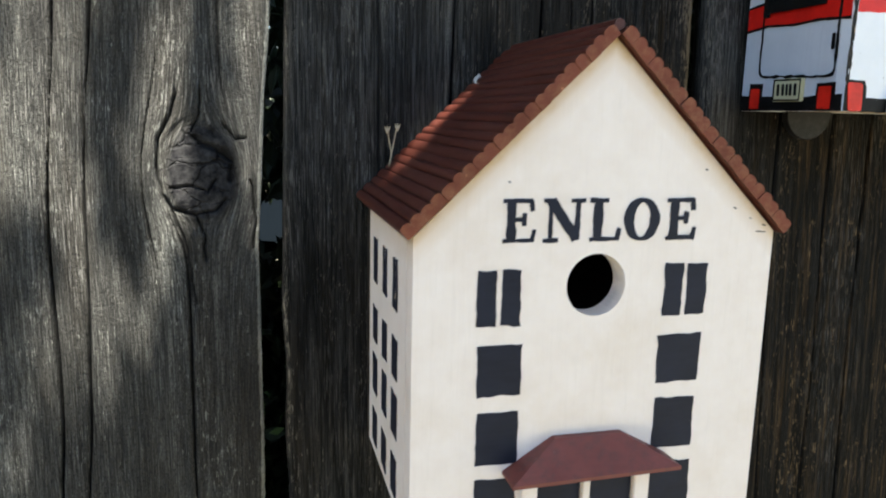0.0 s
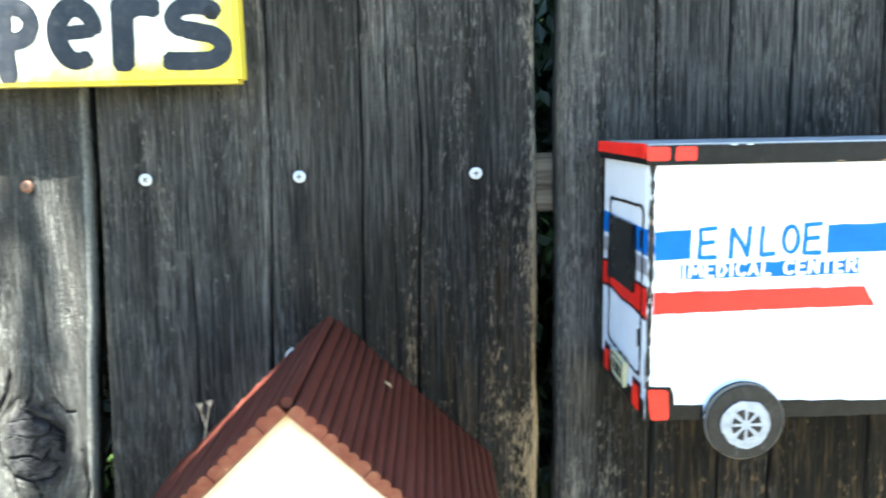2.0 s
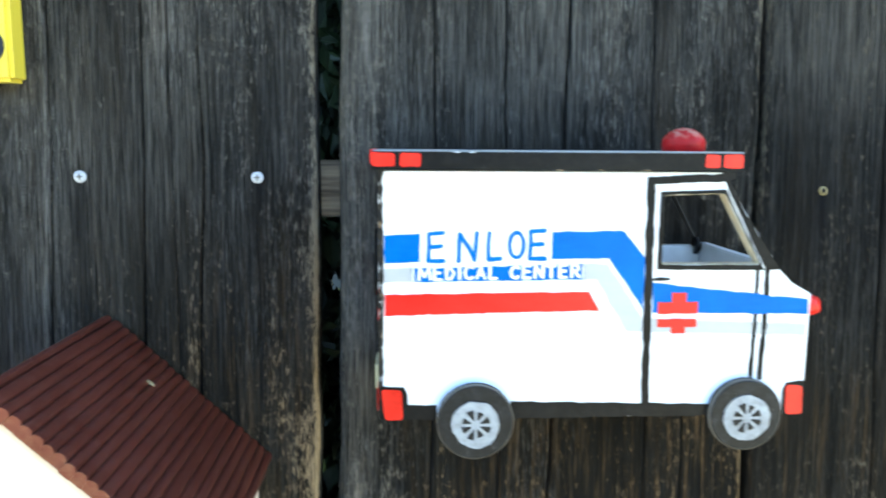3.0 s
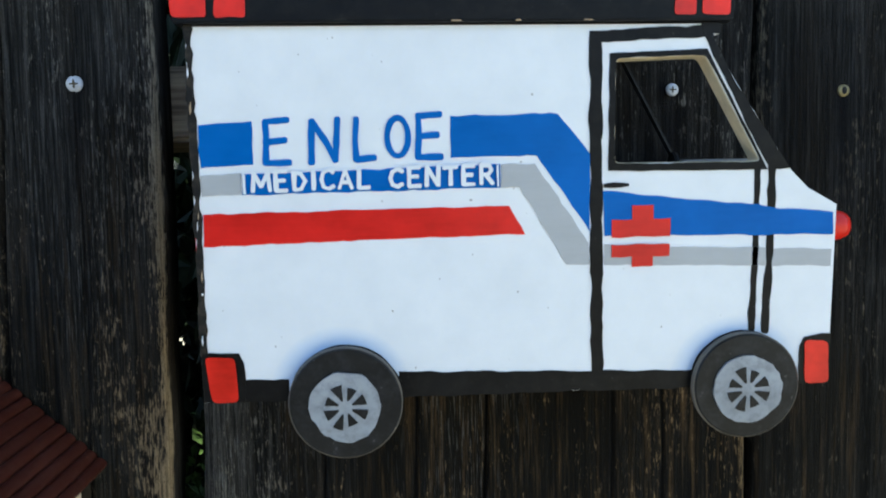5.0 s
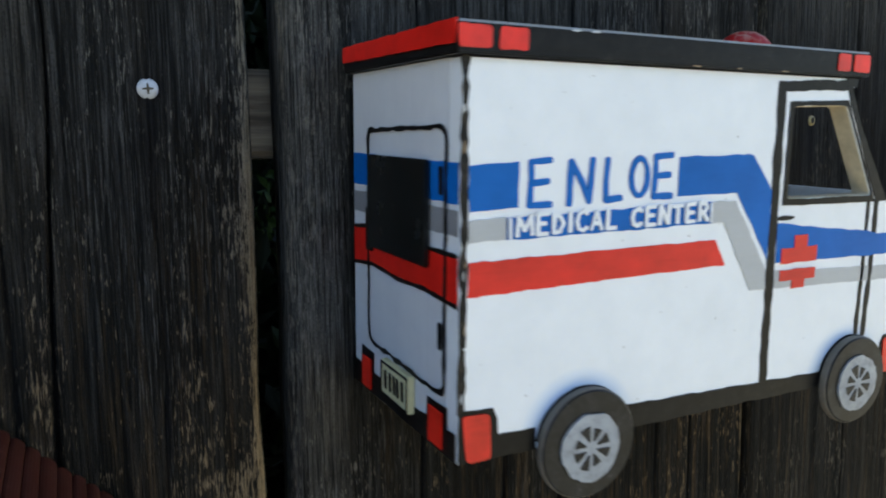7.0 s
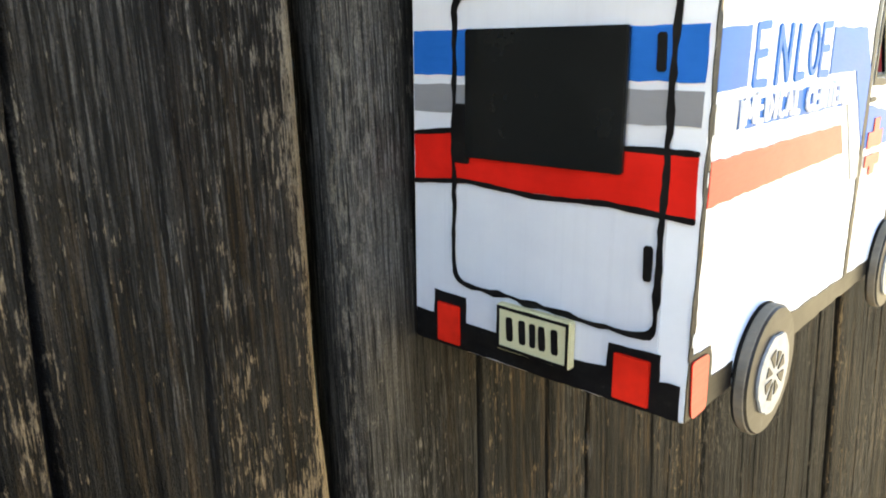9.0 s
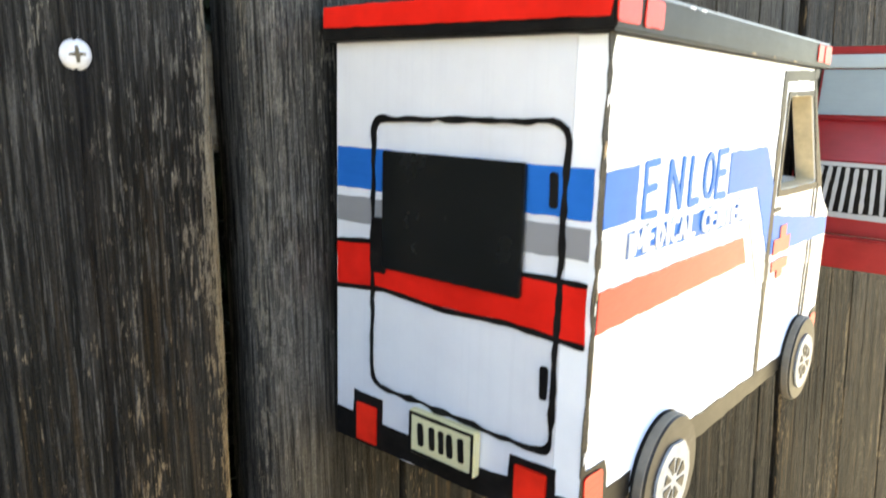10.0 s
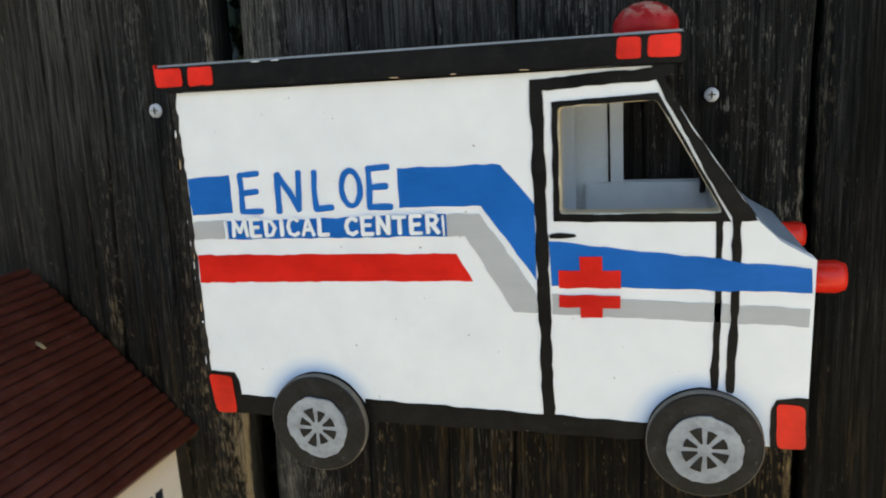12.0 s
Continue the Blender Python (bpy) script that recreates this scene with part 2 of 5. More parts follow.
def chipped_red():
    """Dark red paint that has flaked to pale wood on top."""
    k = Mat("chipped_dark_red_paint")
    up = k.node("ShaderNodeSeparateXYZ", Vector=k.co).outputs[2]
    n = k.noise(k.co, 210, 4)
    bare = k.math("MULTIPLY", k.ramp(n, (0.46, 0), (0.51, 1)), k.ramp(k.math("MULTIPLY", k.math("SUBTRACT", up, 1.678), 100.0), (0.1, 0), (0.6, 1)))
    col = k.mix(k.ramp(n, (0.3, 0), (0.7, 1)), (0.28, 0.005, 0.006), (0.46, 0.009, 0.009))
    k.bump(n, 0.3, 0.001)
    return k.done(k.mix(k.math("MULTIPLY", bare, 0.7), col, (0.42, 0.27, 0.20)), 0.45, 0.0, 0.25)


def leaf_mat(name, a, b):
    k = Mat(name)
    rnd = k.t.nodes.new("ShaderNodeNewGeometry").outputs["Random Per Island"]
    k.b.inputs["Subsurface Weight"].default_value = 0.0
    return k.done(k.mix(rnd, a, b), 0.5, 0.0, 0.4)


def ground_mat():
    k = Mat("dry_yard_ground")
    big, small = k.noise(k.co, 0.7, 5), k.noise(k.co, 28, 6)
    col = k.mix(k.ramp(big, (0.35, 0), (0.65, 1)), (0.105, 0.094, 0.065), (0.155, 0.138, 0.095))
    col = k.mix(k.ramp(small, (0.4, 0), (0.7, 0.6)), col, (0.11, 0.10, 0.055))
    k.bump(small, 0.6, 0.02)
    return k.done(col, 0.9)


def sign_paint():
    """Yellow board whose colour turns nearly white towards the middle."""
    k = Mat("yellow_white_sign_paint")
    sep = k.node("ShaderNodeSeparateXYZ", Vector=k.co)
    up = k.math("ABSOLUTE", k.math("SUBTRACT", sep.outputs[2], 1.757))
    side = k.math("MAXIMUM", k.math("SUBTRACT", k.math("ABSOLUTE", k.math("SUBTRACT", sep.outputs[0], -0.16)), 0.215), 0.0)
    n = k.noise(k.co, 26, 3)
    d = k.math("ADD", k.math("MAXIMUM", up, k.math("ADD", side, 0.006)), k.math("MULTIPLY", k.math("SUBTRACT", n, 0.5), 0.055))
    col = k.mix(k.ramp(k.math("MULTIPLY", d, 18.0), (0.35, 0), (0.78, 1)), (0.82, 0.79, 0.62), (0.72, 0.57, 0.05))
    k.bump(k.noise(k.co, 90, 3), 0.12, 0.0008)
    return k.done(col, 0.35)


WOOD = weathered_wood("grey_fence_wood")
KNOT = (-0.0525, -0.182, 0.0245)
# 1.10 puts extra sunlight into this board's colour
WOOD_KNOT = weathered_wood("grey_knotty_fence_wood", KNOT, 1.10)
WOOD_DARK = weathered_wood("dark_fence_wood", None, -0.35)
WOOD_TAN = weathered_wood("brownish_fence_wood", None, 0.0, 0.75)
RAIL_WOOD = rail_wood()
PALE_WOOD = plain("pale_bare_wood", (0.56, 0.48, 0.33), 0.6, 0, 0.18, 140)
RAW = plain("bare_plywood", (0.42, 0.30, 0.18), 0.65, 0, 0.25, 120)
CREAM = house_paint()
ROOF_RED = brushed_paint("brick_red_roof_paint", (0.070, 0.0170, 0.0105), 0.34, 0.2, 0.3, 0.22, (0.10, 0.038, 0.028))
ROOF_END = brushed_paint("worn_roof_end_paint", (0.165, 0.048, 0.026), 0.55, 0.8, 0.3, 0.15, (0.25, 0.115, 0.06))
PORCH_RED = brushed_paint("dull_red_porch_paint", (0.19, 0.054, 0.040), 0.5, 0.3, 0.2, 0.25, (0.10, 0.05, 0.04))
SLATE = brushed_paint("slate_window_paint", (0.008, 0.011, 0.023), 0.55, 0.3, 0.25, 0.2)
WHITE = van_paint()
WHITE_GRAIN = grained_white()
WHITE_IN = plain("inside_white_paint", (0.60, 0.61, 0.60), 0.55, 0, 0.08)
BLUE = brushed_paint("royal_blue_paint", (0.005, 0.118, 0.44), 0.36, 0.1, 0.16, 0.12)
GREY = brushed_paint("pale_grey_paint", (0.42, 0.43, 0.44), 0.36, 0.1, 0.08, 0.4)
REAR_GREY = brushed_paint("mid_grey_paint", (0.23, 0.23, 0.24), 0.4, 0.1, 0.1)
RED = brushed_paint("signal_red_paint", (0.68, 0.012, 0.006), 0.33, 0.15, 0.30, 0.30)
LAMP_RED = brushed_paint("lamp_red_paint", (0.74, 0.020, 0.008), 0.32, 0.3, 0.42, 0.3)
BEACON = chipped_red()
BLACK = brushed_paint("satin_black_paint", (0.0042, 0.0038, 0.0038), 0.38, 0.5, 0.2, 0.13, (0.016, 0.015, 0.013))
TYRE = brushed_paint("tyre_grey_paint", (0.010, 0.0098, 0.0098), 0.42, 0.9, 0.3, 0.2, (0.030, 0.030, 0.032))
TREAD = brushed_paint("worn_tyre_edge", (0.14, 0.128, 0.108), 0.6, 0.5, 0.4, 0.2, (0.20, 0.17, 0.13))
CORNER = brushed_paint("worn_dark_corner", (0.008, 0.007, 0.006), 0.6, 0.5, 0.3, 0.2, (0.075, 0.06, 0.042))
RIM = brushed_paint("wheel_silver_paint", (0.33, 0.35, 0.375), 0.4, 0.7, 0.22, 0.3, (0.13, 0.14, 0.15))
GLASS_BLACK = plain("black_gloss_pane", (0.007, 0.008, 0.008), 0.25, 0, 0.2)
# pale blue-grey puts the sky's reflection on the roof into the colour
ROOF_TOP = brushed_paint("sky_pale_roof_paint", (0.26, 0.29, 0.32), 0.4, 0.3)
HOOD_GREY = brushed_paint("blue_grey_paint", (0.25, 0.30, 0.34), 0.4, 0.2)
TRUCK_RED = brushed_paint("fire_red_paint", (0.33, 0.011, 0.012), 0.38, 0.25, 0.2)
TRUCK_GLASS = brushed_paint("pale_windscreen_paint", (0.27, 0.32, 0.33), 0.4, 0.1, 0.06)
VISOR = brushed_paint("pale_visor_paint", (0.40, 0.47, 0.50), 0.4, 0.1, 0.06)
PLATE = brushed_paint("pale_yellow_plate_paint", (0.62, 0.58, 0.34), 0.4, 0.3)
ZINC = plain("zinc_screw", (0.52, 0.53, 0.55), 0.45, 0.25, 0.12, 400)
BRASS = plain("yellow_zinc_screw", (0.27, 0.22, 0.10), 0.5, 0.4, 0.25, 400)
COPPER = plain("rusty_screw", (0.20, 0.10, 0.065), 0.55, 0.6, 0.3, 400)
SLOT = plain("screw_recess", (0.085, 0.07, 0.045), 0.6, 0.3)
SIGN = sign_paint()
INK = brushed_paint("slate_blue_letter_paint", (0.013, 0.015, 0.019), 0.35, 0.2, 0.3, 0.3, (0.045, 0.045, 0.046))
STRAW = plain("dry_straw", (0.50, 0.42, 0.27), 0.8, 0, 0.3, 300)
SCRAP_WHITE = plain("chalky_white", (0.75, 0.75, 0.72), 0.8, 0, 0.1)
TAN = plain("tan_board_edge", (0.52, 0.44, 0.28), 0.6, 0, 0.25, 150)
LEAF = leaf_mat("green_leaves", (0.035, 0.075, 0.016), (0.10, 0.16, 0.035))
# leaf green lowered to near black, standing in for shade behind the fence
HEDGE_LEAF = leaf_mat("shaded_hedge_leaves", (0.005, 0.011, 0.003), (0.022, 0.038, 0.010))
BARK = plain("bark", (0.10, 0.08, 0.06), 0.9, 0, 0.4, 12)
GROUND = ground_mat()
# slate blue lowered to near black, so the shade on it is in the colour
TRAILER = plain("slate_blue_panel", (0.004, 0.0065, 0.0095), 0.8, 0, 0.15, 3, 0.04)
DARK_RUBBER = plain("rubber", (0.02, 0.02, 0.02), 0.7)


# ---- mesh helpers ----
def mesh_object(name, verts, faces, material, parent=None, label="", smooth=False):
    me = bpy.data.meshes.new(name)
    me.from_pydata([tuple(v) for v in verts], [], [tuple(f) for f in faces])
    me.validate()
    me.materials.append(material)
    if smooth:
        for p in me.polygons:
            p.use_smooth = True
    ob = new(name, me)
    ob.parent = parent
    if label:
        ob["label"] = label
    return ob


def part(name, bm, material, parent, label="", smooth=False):
    """Links a bmesh as one mesh under a thing or a part; vertices are in the thing's own axes."""
    bmesh.ops.recalc_face_normals(bm, faces=bm.faces)
    me = bpy.data.meshes.new(name)
    bm.to_mesh(me)
    bm.free()
    me.materials.append(material)
    if smooth:
        for p in me.polygons:
            p.use_smooth = True
    ob = new(name, me)
    ob.parent = parent
    if label:
        ob["label"] = label
    return ob


def thing(name, at, label, category, group=""):
    """An Empty at the thing's base. Parts are given in world places, so the parts' offset is undone."""
    ob = new(name)
    ob.location = at
    return tagged(ob, label, category, group)


def settle(ob):
    """Moves the parts' meshes into the axes of their thing."""
    back = Matrix.Translation(ob.location).inverted()
    for child in ob.children:
        child.matrix_parent_inverse = back


SIDE = lambda u, v, d: (u, d, v)
END = lambda u, v, d: (d, u, v)


def slab(loops, d0, d1, place=SIDE, bevel=0.0):
    """A plate between depths d0 and d1 whose outline is loops[0] and whose holes are the rest."""
    from mathutils.geometry import tessellate_polygon
    bm = bmesh.new()
    tris = tessellate_polygon([[Vector((u, v, 0)) for u, v in loop] for loop in loops])
    flat = [p for loop in loops for p in loop]
    a = [bm.verts.new(place(u, v, d0)) for u, v in flat]
    b = [bm.verts.new(place(u, v, d1)) for u, v in flat]
    for t in tris:
        for row in (a, b):
            try:
                bm.faces.new([row[i] for i in t])
            except ValueError:
                pass
    start = 0
    for loop in loops:
        n = len(loop)
        for i in range(n):
            j = (i + 1) % n
            bm.faces.new((a[start + i], a[start + j], b[start + j], b[start + i]))
        start += n
    if bevel:
        bmesh.ops.recalc_face_normals(bm, faces=bm.faces)
        bmesh.ops.dissolve_limit(bm, angle_limit=0.01, verts=bm.verts, edges=bm.edges)
        sharp = [e for e in bm.edges if len(e.link_faces) == 2 and e.calc_face_angle(0) > 0.5]
        bmesh.ops.bevel(bm, geom=sharp, offset=bevel, segments=2, affect="EDGES", clamp_overlap=True)
    return bm


def box(x0, x1, y0, y1, z0, z1, bevel=0.001):
    return slab([[(x0, z0), (x1, z0), (x1, z1), (x0, z1)]], y0, y1, SIDE, bevel)


def wobbly(loop, amount=0.0004, step=0.003, seed=0):
    """The outline as a brush leaves it: cut into short pieces and a little uneven."""
    out, n = [], len(loop)
    for i in range(n):
        (u0, v0), (u1, v1) = loop[i], loop[(i + 1) % n]
        length = math.hypot(u1 - u0, v1 - v0)
        m = max(1, int(length / step))
        nu, nv = -(v1 - v0) / (length + 1e-9), (u1 - u0) / (length + 1e-9)
        for j in range(m):
            f = j / m
            p = Vector((u0 + (u1 - u0) * f, v0 + (v1 - v0) * f, seed * 1.7))
            w = amount * (noise.noise(Vector((p.x * 140, p.y * 140, p.z))) + 0.6 * noise.noise(Vector((p.x * 420, p.y * 420, p.z + 9))))
            out.append((p.x + nu * w, p.y + nv * w))
    return out


def disc(cx, cz, r, n=40, sx=1.0, sz=1.0):
    return [(cx + r * sx * math.cos(2 * math.pi * i / n), cz + r * sz * math.sin(2 * math.pi * i / n)) for i in range(n)]


def stroke(pts, width, cap=True):
    """The outline of a brush stroke along pts; width is one number or one for each point."""
    n = len(pts)
    ws = [width] * n if isinstance(width, (int, float)) else width
    left, right = [], []
    for i, (u, v) in enumerate(pts):
        a, b = pts[max(0, i - 1)], pts[min(n - 1, i + 1)]
        du, dv = b[0] - a[0], b[1] - a[1]
        length = math.hypot(du, dv) + 1e-9
        nu, nv = -dv / length * ws[i] / 2, du / length * ws[i] / 2
        left.append((u + nu, v + nv))
        right.append((u - nu, v - nv))
    if cap:
        du, dv = pts[-1][0] - pts[-2][0], pts[-1][1] - pts[-2][1]
        length = math.hypot(du, dv) + 1e-9
        for side in (0.30, -0.30):
            left.append((pts[-1][0] + (du * 0.28 - dv * side) / length * ws[-1], pts[-1][1] + (dv * 0.28 + du * side) / length * ws[-1]))
        du, dv = pts[0][0] - pts[1][0], pts[0][1] - pts[1][1]
        length = math.hypot(du, dv) + 1e-9
        for side in (-0.30, 0.30):
            right.insert(0, (pts[0][0] + (du * 0.28 + dv * side) / length * ws[0], pts[0][1] + (dv * 0.28 - du * side) / length * ws[0]))
    return left + right[::-1]


def paint(name, loops, material, parent, depth, place=SIDE, thick=0.0003, label="", wob=0.0004, seed=0, out=-1):
    """A painted patch: a thin coat that lies on a surface at the given depth. out: to which side the coat lies."""
    loops = [wobbly(l, wob, 0.003, seed + i) if wob else l for i, l in enumerate(loops)]
    return part(name, slab(loops, depth, depth + out * thick, place), material, parent, label)


def joined(bms):
    out = bmesh.new()
    for bm in bms:
        me = bpy.data.meshes.new("joining")
        bm.to_mesh(me)
        bm.free()
        out.from_mesh(me)
        bpy.data.meshes.remove(me)
    return out


def lettering(name, strokes, material, parent, depth, place=SIDE, label="", wob=0.0003, out=-1):
    """Brush letters: each stroke is laid a hair above the one before."""
    bms = [slab([wobbly(l, wob, 0.002, i) for l in loops], depth, depth + out * (0.0004 + 0.00002 * i), place) for i, loops in enumerate(strokes)]
    return part(name, joined(bms), material, parent, label)


def revolve(profile, n, axis_point, axis="y"):
    """A turned body: profile is (radius, place along the axis) from end to end."""
    bm = bmesh.new()
    rings = []
    for r, d in profile:
        ring = []
        for i in range(n):
            a = 2 * math.pi * i / n
            c, s = r * math.cos(a), r * math.sin(a)
            p = {"x": (d, c, s), "y": (c, d, s), "z": (c, s, d)}[axis]
            ring.append(bm.verts.new(Vector(p) + Vector(axis_point)))
        rings.append(ring)
    for a, b in zip(rings, rings[1:]):
        for i in range(n):
            bm.faces.new((a[i], a[(i + 1) % n], b[(i + 1) % n], b[i]))
    bm.faces.new(rings[0])
    bm.faces.new(rings[-1][::-1])
    bmesh.ops.remove_doubles(bm, verts=bm.verts, dist=1e-6)
    return bm


def tube(points, radius, n=6):
    bm = bmesh.new()
    rings = []
    for i, p in enumerate(points):
        p = Vector(p)
        d = (Vector(points[min(i + 1, len(points) - 1)]) - Vector(points[max(i - 1, 0)])).normalized()
        q = d.to_track_quat("Z", "Y")
        r = radius[i] if isinstance(radius, (list, tuple)) else radius
        rings.append([bm.verts.new(p + q @ Vector((r * math.cos(2 * math.pi * k / n), r * math.sin(2 * math.pi * k / n), 0))) for k in range(n)])
    for a, b in zip(rings, rings[1:]):
        for k in range(n):
            bm.faces.new((a[k], a[(k + 1) % n], b[(k + 1) % n], b[k]))
    bm.faces.new(rings[0][::-1])
    bm.faces.new(rings[-1])
    return bm


# ---- ground ----
g = mesh_object("ground", [(-400, -400, 0), (400, -400, 0), (400, 400, 0), (-400, 400, 0)], [(0, 1, 2, 3)], GROUND)
# unseen wall, added so that glossy paints facing the yard mirror something dark
WALL = plain("unseen_dark_wall", (0.045, 0.036, 0.028), 0.8, 0, 0.3, 6)
wall = part("wall_behind", box(-6.0, 1.0, -3.2, -3.05, 0.0, 2.3, 0.01), WALL, None)
tagged(wall, "unseen plain dark wall added across the yard", "wall", kind="structure")
tagged(g, "dry sunlit bare yard ground", "ground", kind="structure")

# ---- the fence: wide old boards screwed to a rail, leaning a little ----
fence = new("fence")
fence.matrix_basis = pose(0, 0.502, 1.652, -2.87, 0, 0)
tagged(fence, "weathered dark grey wooden board fence with narrow gaps", "fence")
FOOT = -1.652
SCREWS = [(-0.142, 0.003), (-0.045, -0.003), (0.034, 0.0), (0.1365, 0.0), (0.255, 0.0), (0.562, -0.0062), (0.6548, -0.0076)]


def value_noise(u, v, seed):
    """Smooth noise between -1 and 1 on arrays."""
    def corner(i, j):
        h = np.sin(i * 127.1 + j * 311.7 + seed * 74.7) * 43758.5453
        return 2 * (h - np.floor(h)) - 1
    i, j = np.floor(u), np.floor(v)
    f, g_ = u - i, v - j
    f, g_ = f * f * (3 - 2 * f), g_ * g_ * (3 - 2 * g_)
    a = corner(i, j) * (1 - f) + corner(i + 1, j) * f
    b = corner(i, j + 1) * (1 - f) + corner(i + 1, j + 1) * f
    return a * (1 - g_) + b * g_


# drying cracks of the knot, in metres from its middle: the ring on one side, its tails above and below, and the star inside
KNOT_CRACKS = [([(-0.0145, 0.053), (-0.018, 0.038), (-0.0258, 0.023), (-0.028, 0.0045), (-0.025, -0.0136), (-0.018, -0.027), (-0.013, -0.041), (-0.009, -0.065), (-0.006, -0.089)], 0.0011),
               ([(0.0, 0.053), (-0.002, 0.038), (-0.006, 0.027)], 0.0008),
               ([(-0.006, 0.023), (0.0, 0.019), (0.0076, 0.017), (0.0136, 0.012), (0.018, 0.0076), (0.017, -0.0045)], 0.0017),
               ([(0.0136, 0.031), (0.021, 0.0227), (0.028, 0.0235)], 0.0006),
               ([(-0.020, -0.009), (-0.0076, -0.0076), (0.003, -0.012), (0.0076, -0.0045)], 0.0007),
               ([(-0.018, -0.0227), (-0.0045, -0.0264), (0.0076, -0.024), (0.0136, -0.017)], 0.0009),
               ([(-0.0045, -0.027), (0.0, -0.041), (0.0006, -0.056)], 0.0009),
               ([(0.030, -0.004), (0.033, -0.028), (0.030, -0.05)], 0.0007)]


def fence_board(left, right, seed, clefts=(), knot=None, fine=True, proud=0.0, material=None, worn_left=0.0):
    """left, right: the edges as functions of height; clefts: (x, slant, depth, lowest, highest) of the drying cracks."""
    z = np.concatenate([np.linspace(FOOT, -0.5, 12), np.linspace(-0.49, 0.24, 105 if fine else 40)])
    if knot:
        z = np.unique(np.concatenate([z, np.arange(knot[1] - 0.06, knot[1] + 0.05, 0.0011)]))
    width = right(0.0) - left(0.0)
    n = int(width / (0.0007 if fine else 0.003))
    s = np.linspace(0, 1, n)
    zz, ss = np.meshgrid(z, s, indexing="ij")
    lo = np.array([left(q) for q in z])[:, None] + 0.0012 * value_noise(zz * 22, zz * 0 + 1, seed)
    hi = np.array([right(q) for q in z])[:, None] + 0.0012 * value_noise(zz * 22, zz * 0 + 5, seed)
    x = lo + (hi - lo) * ss
    xx = x.copy()
    if knot:
        kx, kz, kr = knot
        r2 = (x - kx) ** 2 + 0.5 * (zz - kz) ** 2
        xx = kx + (x - kx) * (1 - 0.8 * kr * kr / np.maximum(r2, 0.8 * kr * kr))
    h = 0.0011 * value_noise(xx * 28, zz * 1.2, seed) + 0.0006 * value_noise(xx * 130, zz * 3, seed + 3)
    h += 0.00035 * value_noise(xx * 420, zz * 9, seed + 7)
    cleft = np.zeros_like(h)
    for cx, slant, depth, low, high in clefts:
        path = cx + slant * zz + 0.0022 * value_noise(zz * 9, zz * 0 + 2, seed + cx * 50) + 0.0007 * value_noise(zz * 45, zz * 0 + 3, seed)
        w = (0.0008 + 0.0005 * value_noise(zz * 14, zz * 0 + 7, seed)) * np.clip((zz - low) * 30, 0, 1) * np.clip((high - zz) * 30, 0, 1)
        g_ = np.exp(-((xx - path) / np.maximum(w, 1e-5)) ** 2) * (w > 2e-4)
        h -= depth * g_
        cleft = np.maximum(cleft, np.clip(g_ * 1.7 - 0.25, 0, 1) * min(1, depth / 0.0025))
    if knot:
        r = np.sqrt(r2)
        core = np.clip(1.1 - r / kr, 0, 1)
        h += -0.0015 * np.clip(1 - np.abs(r / kr - 1) * 5, 0, 1) + 0.0005 * value_noise(x * 160, zz * 160, 4) * (core > 0)
        split = np.zeros_like(h)
        wander = 0.0009 * value_noise(x * 130, zz * 130, 12)
        for line, w in KNOT_CRACKS:
            for (xa, za), (xb, zb) in zip(line, line[1:]):
                px, pz, ex, ez = x - kx - xa + wander, zz - kz - za + wander, xb - xa, zb - za
                f = np.clip((px * ex + pz * ez) / (ex * ex + ez * ez), 0, 1)
                split = np.maximum(split, np.exp(-((px - f * ex) ** 2 + (pz - f * ez) ** 2) / w ** 2))
        h -= 0.003 * split
        cleft = np.maximum(cleft, 0.95 * split)
    d = np.minimum(ss, 1 - ss) * width
    edge = 0.0028 * np.clip(1 - d / 0.004, 0, 1) ** 2
    if worn_left:
        e = np.clip(1 - ss * width / worn_left, 0, 1)
        edge = edge + 0.55 * worn_left * (1 - np.sqrt(np.maximum(0, 1 - e * e)))
    h = h - edge
    y = -(h + proud)
    rows, cols = x.shape
    front = np.stack([x, y, zz], -1).reshape(-1, 3)
    back = np.stack([x, np.full_like(x, 0.021), zz], -1)
    rim_b = np.concatenate([back[:, 0], back[:, -1]])
    verts = np.concatenate([front, rim_b]).tolist()
    at = lambda i, j: i * cols + j
    base = rows * cols
    faces = [(at(i, j), at(i, j + 1), at(i + 1, j + 1), at(i + 1, j)) for i in range(rows - 1) for j in range(cols - 1)]
    for i in range(rows - 1):
        faces.append((at(i, 0), at(i + 1, 0), base + i + 1, base + i))
        faces.append((at(i, cols - 1), base + rows + i, base + rows + i + 1, at(i + 1, cols - 1)))
        faces.append((base + i, base + i + 1, base + rows + i + 1, base + rows + i))
    faces.append([at(rows - 1, j) for j in range(cols)] + [base + 2 * rows - 1, base + rows - 1])
    ob = mesh_object("board", verts, faces, material or (WOOD_KNOT if knot else WOOD), fence, smooth=True)
    run = np.zeros(len(verts), np.float32)
    run[:base] = np.where(ss > 0.5, edge, -edge).ravel()
    run[base:base + rows], run[base + rows:] = -0.021, 0.021
    rub = np.zeros(len(verts), np.float32)
    gap_r, gap_l = (1 - ss) * width, ss * width
    fade = 0.55 + 0.45 * np.clip((-0.02 - zz) / 0.10, 0, 1) * np.clip((zz + 0.40) / 0.1, 0, 1)
